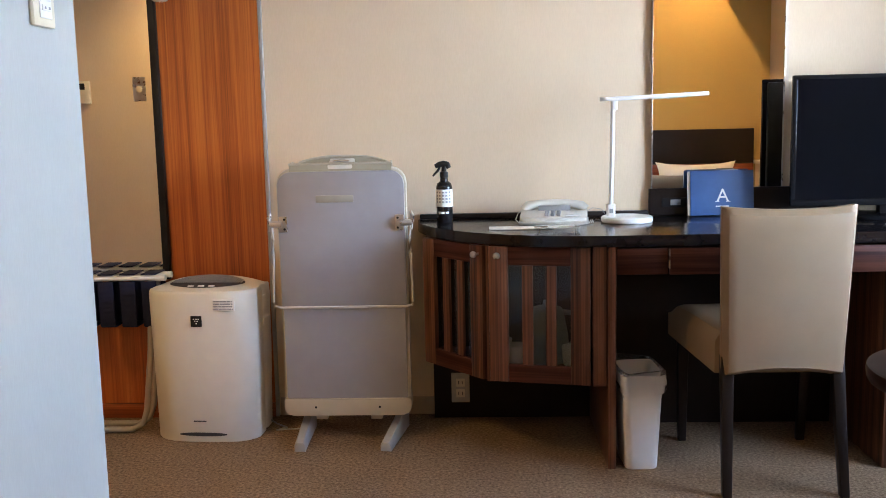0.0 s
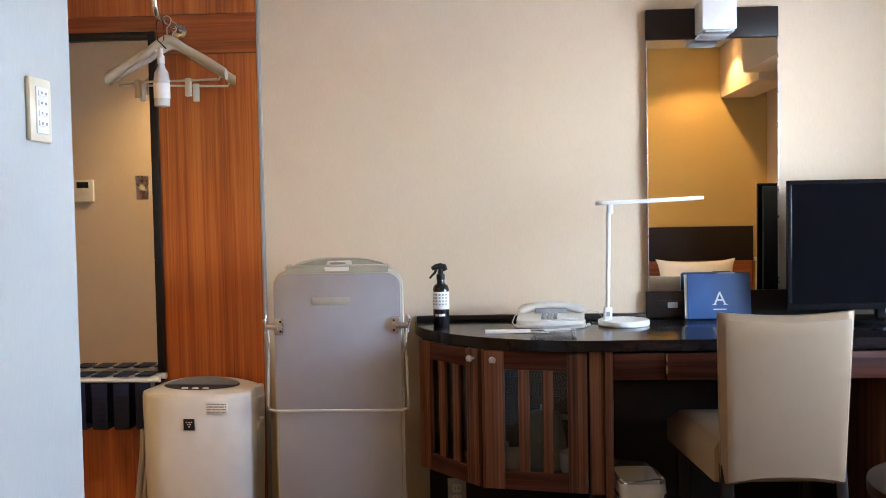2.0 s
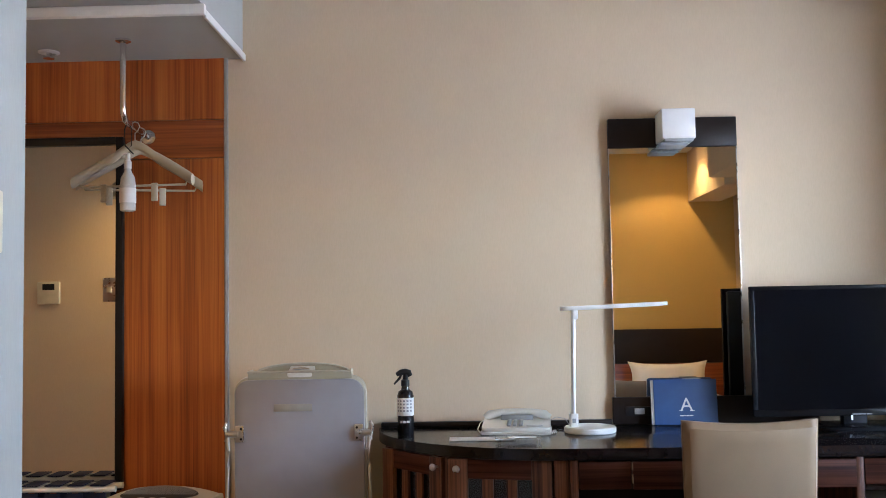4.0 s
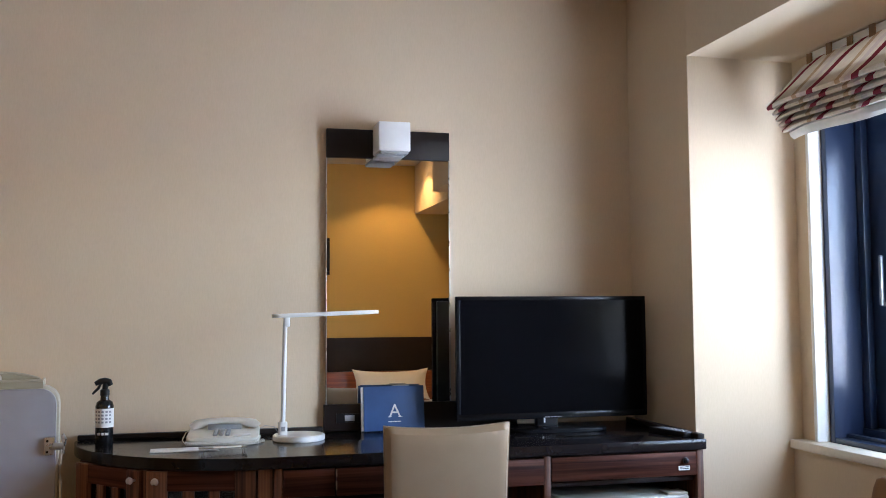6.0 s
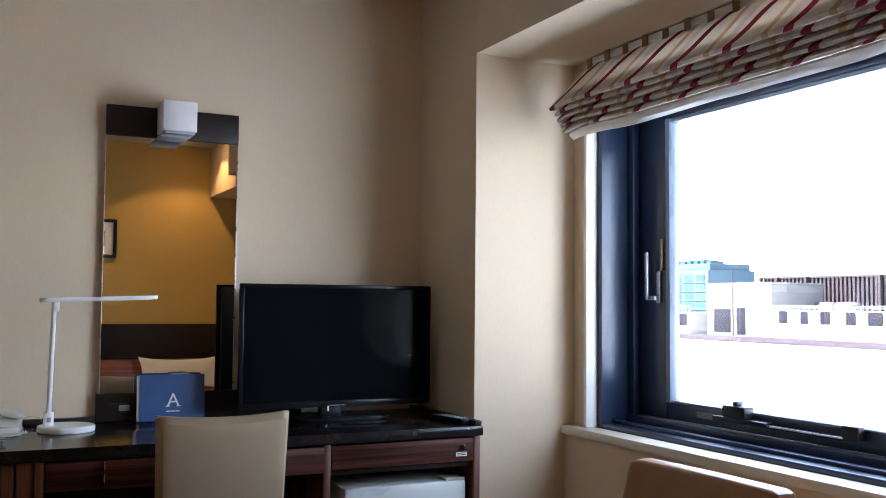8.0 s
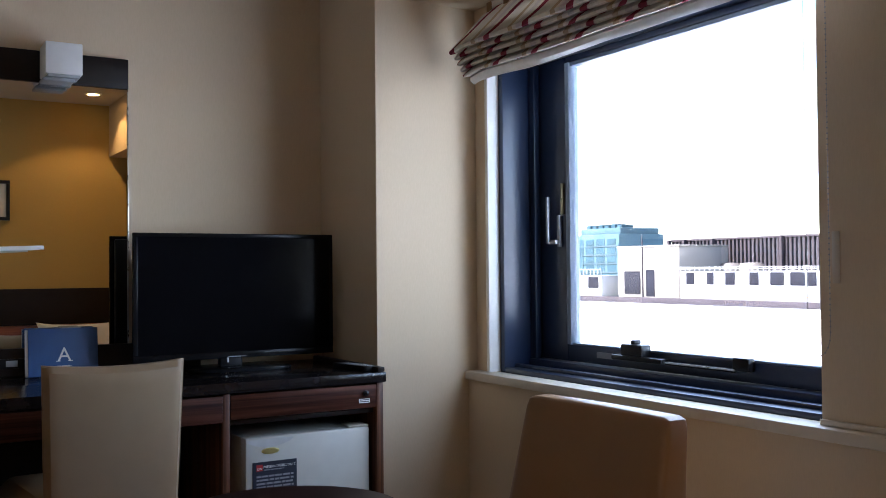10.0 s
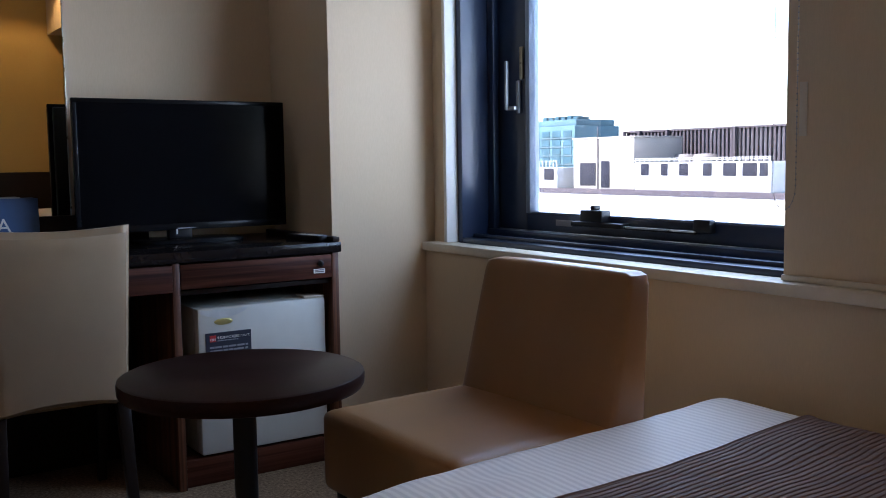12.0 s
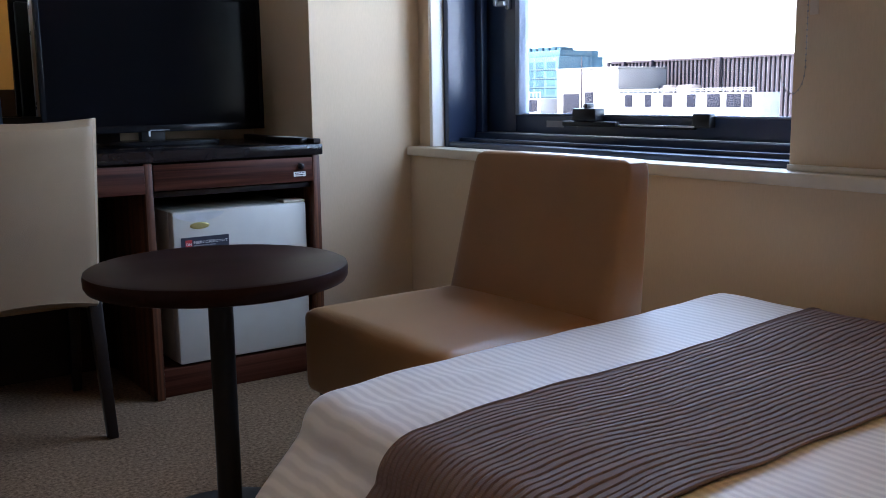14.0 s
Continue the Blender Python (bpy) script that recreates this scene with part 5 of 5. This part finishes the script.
for w in (0.0, 0.10):
    tube(b, [pur_top(0.58 * math.cos(0.35 + 2.44 * k / 20), 0.50 + w + 0.18 * math.sin(0.35 + 2.44 * k / 20), 0.005) for k in range(21)], 0.002, 6)
part("grille", b, GREYP, ap)
for s in (-0.20, 0.0, 0.20):
    b = bm_new()
    lathe(b, [(0.012, 0.0), (0.012, 0.003), (0.009, 0.004)], 18)
    part("button", b, WHITE, ap).matrix_basis = Matrix.Translation(pur_top(s, 0.235, 0.0015)) @ Matrix.Diagonal((1, 0.7, 1, 1))
b = bm_new()
box(b, -0.02, 0.018, -0.1095, -0.104, 0.408, 0.446, 0.001)
lg = part("logo_plate", b, BLACK, ap, "small black square badge with white dots")
b = bm_new()
for k, (x, z) in enumerate([(-0.009, 0.435), (0, 0.435), (0.008, 0.435), (-0.005, 0.428), (0.004, 0.428), (0, 0.42)]):
    box(b, x - 0.0025, x + 0.0025, -0.1102, -0.1094, z - 0.002, z + 0.002, 0.0004)
part("dots", b, LABEL, lg)
b = bm_new()
box(b, 0.06, 0.135, -0.1035, -0.0985, 0.463, 0.502, 0.0005)
sk = part("sticker", b, LABEL, ap, "white paper notice with small print")
sk.matrix_basis = pose(0, -0.003, 0, 0, 0, 0)
b = bm_new()
bars(b, 0.062, 0.13, 0.465, 0.50, -0.1037, 4, 0.0005)
part("print", b, INKGREY, sk)
b = bm_new()
bars(b, -0.03, 0.015, 0.072, 0.080, -0.1055, 1, 0.002)
part("maker_mark", b, INK, ap)
b = bm_new()
lathe(b, [(1.0, 0.0), (1.0, 1.0), (0.9, 1.2)], 32)
o = part("air_slot", b, INK, ap, "dark curved air slot")
o.matrix_basis = pose(0.0, -0.101, 0.028, 90, 0, 0) @ Matrix.Diagonal((0.085, 0.0065, 0.003, 1))
b = bm_new()
box(b, 0.182, 0.198, 0.02, 0.09, 0.385, 0.412, 0.005)
box(b, 0.184, 0.190, 0.03, 0.11, 0.42, 0.49, 0.004)
part("side_grip", b, WHITE, ap)
b = bm_new()
tube(b, [(0.16, 0.12, 0.02), (0.20, 0.10, 0.004), (0.25, 0.06, 0.003), (0.22, 0.03, 0.003), (0.30, 0.05, 0.003)], 0.003, 6)
part("power_cord", b, GREYP, ap)

# ---- wardrobe mirror, rail, hangers ----
wm = thing("wardrobe_mirror", (-1.30, NY, 0.55), "tall black-framed mirror on the wood panel", "mirror")
lpart(wm, "mirror_frame", BLACK, (-0.884, -0.858, 3.572, 3.5965, 0.53, 1.79, 0.003), (-1.75, -0.8845, 3.572, 3.5965, 1.762, 1.79, 0.003), (-1.75, -0.8845, 3.572, 3.5965, 0.53, 0.558, 0.003), (-1.776, -1.7505, 3.572, 3.5965, 0.53, 1.79, 0.003))
lpart(wm, "mirror_glass", MIRROR, (-1.750, -0.8845, 3.588, 3.5955, 0.5585, 1.7615, 0))

rl = thing("clothes_rail", (-0.77, 3.33, 1.80), "chrome clothes rail hung from the lowered ceiling", "clothes rail")
b = bm_new()
tube(b, [(0, 0, 0.272), (0, 0, 0.05), (0, 0.004, 0.025), (0, 0.018, 0.006), (0, 0.04, 0.0), (0, 0.262, -0.012)], 0.0105, 16)
part("tube", b, CHROME, rl)
b = bm_new()
lathe(b, [(0.026, 0.2745), (0.026, 0.268), (0.014, 0.262)], 24)
part("ceiling_flange", b, CHROME, rl)
b = bm_new()
lathe(b, [(0.026, 0.0), (0.026, 0.008), (0.014, 0.012)], 24)
part("wall_flange", b, CHROME, rl).matrix_basis = pose(0, 0.264, -0.012, 90, 0, 0)


def hanger(at, turn):
    hg = thing("clothes_hanger", at, "ivory plastic clothes hanger with a trouser bar on the rail", "hanger", "hangers on the rail", turn)
    bb = bm_new()
    def arm(u, v):
        s = 2 * u - 1
        top = -0.075 - 0.118 * abs(s) ** 1.25 + 0.012 * math.cos(min(1, abs(s) * 3) * math.pi / 2)
        half = 0.016 + 0.004 * abs(s)
        a = v * math.tau
        return (s * 0.213, -0.020 * abs(s) ** 2 + (0.010 + 0.008 * abs(s)) * math.cos(a), top + half * math.sin(a))

    sheet(bb, arm, 40, 12)
    bmesh.ops.remove_doubles(bb, verts=bb.verts[:], dist=0.0002)
    bmesh.ops.holes_fill(bb, edges=bb.edges[:])
    part("shoulder", bb, PRESS_CREAM, hg)
    bb = bm_new()
    tube(bb, [(0, 0, -0.07), (0, 0, -0.025), (0.012, 0, -0.012), (0.0165, 0, 0.0), (0.012, 0, 0.0115), (0, 0, 0.0165), (-0.012, 0, 0.0115), (-0.0165, 0, 0.0)], 0.0022, 8)
    part("hook", bb, STEEL, hg)
    bb = bm_new()
    tube(bb, [(-0.195, -0.015, -0.185), (-0.185, -0.012, -0.208), (0.185, -0.012, -0.208), (0.195, -0.015, -0.185)], 0.004, 8)
    part("trouser_bar", bb, PRESS_CREAM, hg)
    for x in (-0.105, 0.075):
        bb = bm_new()
        box(bb, x - 0.011, x + 0.011, -0.018, -0.005, -0.262, -0.200, 0.003)
        part("clip", bb, PRESS_CREAM, hg)
    return hg


hanger((-0.762, 3.425, 1.796), -4)
hanger((-0.772, 3.515, 1.792), 14)

hb = thing("hanging_spray_bottle", (-0.772, 3.385, 1.798), "small clear spray bottle hung from the rail by a black tie", "spray bottle")
b = bm_new()
tube(b, [(0, 0, 0.013), (-0.012, 0, -0.02), (-0.01, 0, -0.075), (0.0, 0, -0.085)], 0.0022, 6)
tube(b, [(0, 0, 0.013), (0.013, 0, -0.02), (0.012, 0, -0.075), (0.0, 0, -0.085), (0.02, -0.003, -0.105)], 0.0022, 6)
part("tie", b, BLACK, hb)
b = bm_new()
lathe(b, [(0.020, -0.300), (0.026, -0.297), (0.027, -0.215), (0.023, -0.185), (0.012, -0.165), (0.010, -0.150)], 24)
part("bottle", b, plain("milky_bottle", (0.62, 0.62, 0.60), 0.25, grain=0), hb)
b = bm_new()
lathe(b, [(0.0275, -0.272), (0.0275, -0.222)], 24)
part("label", b, LABEL, hb)
b = bm_new()
lathe(b, [(0.012, -0.155), (0.012, -0.13), (0.008, -0.125), (0.008, -0.105), (0.004, -0.10)], 16)
box(b, -0.02, 0.006, -0.005, 0.005, -0.118, -0.108, 0.002)
part("pump", b, WHITE, hb)

sn = thing("sprinkler", (-1.081, 3.46, 2.075), "small chrome sprinkler head with a white ring under the lowered ceiling", "sprinkler")
b = bm_new()
lathe(b, [(0.036, 0.0), (0.036, -0.004), (0.024, -0.008), (0.022, -0.001)], 28)
part("ring", b, WHITE, sn)
b = bm_new()
lathe(b, [(0.010, 0.0), (0.010, -0.014), (0.019, -0.018), (0.019, -0.024), (0.006, -0.026)], 20)
part("head", b, CHROME, sn)

# ---- luggage rack ----
rk = thing("luggage_rack", (-1.05, 3.49, 0.0), "folded luggage rack with navy straps and grey tube legs", "luggage rack")
for y in (-0.035, 0.035):
    b = bm_new()
    tube(b, [(-0.36, y, 0.556), (0.215, y, 0.556)], 0.011, 12)
    part("top_bar", b, OLDWHITE, rk)
    b = bm_new()
    tube(b, [(0.16, y, 0.548), (0.145, y, 0.30), (0.125, y - 0.02, 0.08), (0.11, y - 0.03, 0.03), (0.07, y - 0.035, 0.012), (-0.36, y - 0.035, 0.012)], 0.011, 12)
    part("leg_tube", b, plain("grey_beige_tube", (0.40, 0.37, 0.32), 0.35, 0.4), rk)
for k in range(7):
    x = -0.31 + k * 0.078
    b = bm_new()
    box(b, x - 0.027, x + 0.027, -0.052, -0.046, 0.385, 0.545, 0.002)
    box(b, x - 0.027, x + 0.027, 0.046, 0.052, 0.385, 0.545, 0.002)
    box(b, x - 0.027, x + 0.027, -0.045, 0.045, 0.380, 0.386, 0.002)
    box(b, x - 0.027, x + 0.027, -0.05, 0.05, 0.568, 0.572, 0.001)
    part("strap", b, NAVY, rk)

# ---- bin ----
bn = thing("waste_bin", (0.768, 3.11, 0.0), "white plastic waste bin with a clear liner", "waste bin", turn=3)


def ring_body(levels, r=0.022):
    bb = bm_new()
    rings = [[bb.verts.new((x, y, z)) for x, y in rounded(w, d, r)] for w, d, z in levels]
    for r0, r1 in zip(rings, rings[1:]):
        n = len(r0)
        for k in range(n):
            bb.faces.new((r0[k], r0[(k + 1) % n], r1[(k + 1) % n], r1[k]))
    bb.faces.new(rings[0][::-1])
    return bb


b = ring_body([(0.096, 0.15, 0.0), (0.10, 0.155, 0.004), (0.122, 0.19, 0.270), (0.124, 0.192, 0.270), (0.131, 0.202, 0.271), (0.135, 0.206, 0.300), (0.133, 0.204, 0.304), (0.127, 0.198, 0.303), (0.118, 0.186, 0.265), (0.094, 0.145, 0.008)])
part("bucket", b, WHITE, bn)
b = bm_new()
ro = rounded(0.141, 0.213, 0.024, 10)
n = len(ro)
rings = []
for lev, (k, z) in enumerate(((1.0, 0.245), (1.01, 0.275), (1.0, 0.303), (0.97, 0.318), (0.90, 0.312), (0.82, 0.21), (0.74, 0.10))):
    rings.append([b.verts.new((x * k + 0.004 * noise.noise((x * 60, y * 60, lev)), y * k + 0.004 * noise.noise((x * 60, y * 60, lev + 9)), z + 0.016 * noise.noise((x * 28, y * 28, lev * 0.3)))) for x, y in ro])
for r0, r1 in zip(rings, rings[1:]):
    for k in range(n):
        b.faces.new((r0[k], r0[(k + 1) % n], r1[(k + 1) % n], r1[k]))
part("liner", b, BAG, bn, "crumpled clear plastic liner")

# ---- switches and thermostat ----
sw = thing("bed_switch_panel", (HX, 1.76, 1.31), "ivory light switch panel on the white wall", "switch")
lpart(sw, "plate", IVORY, (HX - 0.0005, HX + 0.009, 1.722, 1.800, 1.258, 1.366, 0.004))
lpart(sw, "insert", LABEL, (HX + 0.0085, HX + 0.0115, 1.740, 1.782, 1.272, 1.350, 0.001))
for k in range(4):
    z = 1.284 + 0.017 * k
    lpart(sw, "button", WHITE, (HX + 0.0112, HX + 0.0135, 1.745, 1.777, z, z + 0.010, 0.001))
b = bm_new()
for k in range(4):
    box(b, 0.0134, 0.0139, -0.008, -0.003, -0.023 + 0.017 * k, -0.019 + 0.017 * k)
    box(b, 0.0134, 0.0139, 0.006, 0.012, -0.023 + 0.017 * k, -0.019 + 0.017 * k)
part("print", b, INKGREY, sw)
es = thing("entrance_switch", (-1.545, HY, 1.28), "grey metal light switch plate in the entrance", "switch")
lpart(es, "plate", STEEL, (-1.58, -1.51, HY - 0.0005, HY + 0.006, 1.218, 1.345, 0.002))
lpart(es, "rocker", IVORY, (-1.560, -1.53, HY + 0.0055, HY + 0.010, 1.266, 1.297, 0.002))
th = thing("thermostat", (-1.87, HY, 1.27), "ivory wall thermostat with a dark display", "thermostat")
lpart(th, "case", IVORY, (-1.93, -1.81, HY - 0.0005, HY + 0.022, 1.21, 1.33, 0.005))
lpart(th, "display", BLACK, (-1.90, -1.835, HY + 0.0215, HY + 0.0235, 1.285, 1.318, 0.001))

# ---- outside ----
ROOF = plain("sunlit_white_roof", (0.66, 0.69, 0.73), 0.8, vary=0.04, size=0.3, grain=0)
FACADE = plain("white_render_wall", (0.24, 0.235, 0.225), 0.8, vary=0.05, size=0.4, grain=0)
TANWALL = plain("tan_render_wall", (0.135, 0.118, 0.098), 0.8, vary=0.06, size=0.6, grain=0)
TEAL = plain("teal_curtain_wall", (0.040, 0.070, 0.082), 0.5, vary=0.12, size=0.2, grain=0, spec=0.05)
TEALGLASS = plain("teal_windows", (0.022, 0.046, 0.058), 0.4, vary=0.3, size=0.4, grain=0, spec=0.05)
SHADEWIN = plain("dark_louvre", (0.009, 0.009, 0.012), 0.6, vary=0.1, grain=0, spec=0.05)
RUST = plain("rust_brown_steel", (0.030, 0.025, 0.027), 0.7, vary=0.15, size=2, grain=0, spec=0.05)
FENCE = plain("grey_sheet_screen", (0.10, 0.098, 0.105), 0.6, vary=0.2, size=1, grain=0, spec=0.05)
b = bm_new()
box(b, 15, 1500, -1500, 1500, -40, -39.5)
tagged(finish("ground", b, plain("distant_ground", (0.3, 0.3, 0.3), 0.9, size=0.01, grain=0)), "pale city ground far below", "ground", kind="structure")
b = bm_new()
box(b, 3.6, 79.6, -60, 130, -4.6, -4.0)
tagged(finish("neighbour_roof", b, ROOF), "bright flat white roof of the neighbouring building", "roof", kind="structure")
pa = thing("roof_parapet", (79.5, 79, -3.2), "low roof edge with a dark coping", "parapet")
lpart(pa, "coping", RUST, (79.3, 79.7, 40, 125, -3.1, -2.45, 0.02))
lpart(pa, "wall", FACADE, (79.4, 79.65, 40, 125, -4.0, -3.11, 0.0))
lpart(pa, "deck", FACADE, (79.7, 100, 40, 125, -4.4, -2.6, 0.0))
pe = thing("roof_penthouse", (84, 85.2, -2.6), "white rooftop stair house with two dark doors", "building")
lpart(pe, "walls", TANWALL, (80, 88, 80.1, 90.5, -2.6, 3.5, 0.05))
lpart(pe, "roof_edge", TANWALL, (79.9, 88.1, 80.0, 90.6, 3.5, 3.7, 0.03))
lpart(pe, "door", SHADEWIN, (79.92, 80.0, 86.5, 89.3, -2.1, 0.66, 0.01))
lpart(pe, "door", SHADEWIN, (79.92, 80.0, 84.1, 85.5, -2.3, 0.84, 0.01))
lpart(pe, "pipe", RUST, (79.85, 79.95, 86.0, 86.1, -2.6, 5.0, 0.0))
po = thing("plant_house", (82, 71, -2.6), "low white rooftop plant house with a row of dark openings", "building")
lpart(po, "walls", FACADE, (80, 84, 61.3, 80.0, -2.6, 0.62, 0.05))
for y0, y1 in ((77.75, 78.95), (74.9, 75.9), (71.9, 73.2), (68.7, 69.9), (65.5, 67.2), (62.9, 64.7), (61.6, 62.6)):
    lpart(po, "opening", SHADEWIN, (79.92, 80.0, y0, y1, -0.85, 0.50, 0.01))
for z in (0.85, 1.05):
    lpart(po, "rail", FACADE, (80.0, 80.08, 61.3, 80.0, z, z + 0.06, 0.0))
for k in range(26):
    y = 61.4 + k * 0.74
    lpart(po, "post", FACADE, (80.0, 80.08, y, y + 0.07, 0.62, 1.06, 0.0))
pl = thing("plant_house", (82, 96.5, -2.6), "small white rooftop shed with a railing", "building")
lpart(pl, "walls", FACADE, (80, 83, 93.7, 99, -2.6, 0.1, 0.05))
lpart(pl, "opening", SHADEWIN, (79.92, 80.0, 94.2, 96.2, -1.5, 0.0, 0.01))
lpart(pl, "rail", FACADE, (80.0, 80.08, 93.7, 99, 0.9, 0.97, 0))
for k in range(8):
    lpart(pl, "post", FACADE, (80.0, 80.08, 93.7 + k * 0.7, 93.77 + k * 0.7, 0.1, 0.95, 0))
fe = thing("plant_screen", (90.5, 80, -2.6), "tall ribbed grey screen round the rooftop plant", "fence")
lpart(fe, "sheeting", FENCE, (90.3, 90.5, 58, 91.5, -2.6, 4.4, 0.0))
for k in range(56):
    y = 58.2 + k * 0.6
    lpart(fe, "rib", RUST, (90.0, 90.3, y, y + 0.26, -2.6, 4.45, 0.0))
lpart(fe, "top_rail", RUST, (89.9, 90.6, 58, 91.6, 4.4, 4.65, 0.0))
for y in (91.3, 88.6, 83.9, 73.5):
    lpart(fe, "mast", RUST, (89.4, 89.8, y, y + 0.35, -2.6, 4.6, 0.0))
for y in (79.8, 76.6):
    tk = thing("roof_tank", (88, y, -1.7), "pale cylindrical roof tank", "tank", "roof tanks")
    b = bm_new()
    lathe(b, [(1.45, -2.6), (1.45, 2.9), (1.2, 3.2), (0.1, 3.3)], 24)
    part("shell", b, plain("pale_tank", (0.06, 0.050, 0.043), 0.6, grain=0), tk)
te = thing("teal_office_building", (166, 200, -40), "teal glazed office block in the distance", "building")
lpart(te, "body", TEAL, (160, 175, 181.0, 229, -40, 9.6, 0.1))
TEALBAND = plain("pale_teal_band", (0.042, 0.060, 0.066), 0.6, grain=0, spec=0.05)
lpart(te, "upper_body", TEAL, (161, 174, 181.6, 197, 9.6, 11.2, 0.1))
for k in range(7):
    z = 8.0 - k * 2.2
    for j in range(9):
        y = 182.2 + j * 4.2
        lpart(te, "window", TEALGLASS, (159.9, 160.0, y, y + 3.2, z - 1.1, z + 0.4, 0.0))
    lpart(te, "floor_band", TEALBAND, (159.8, 159.95, 181.0, 229, z - 1.6, z - 1.3, 0.0))
for k in range(6):
    lpart(te, "roof_plant", TEALGLASS, (162, 166, 182.2 + k * 2.4, 183.9 + k * 2.4, 11.2, 11.9 + 0.3 * (k % 2), 0.05))
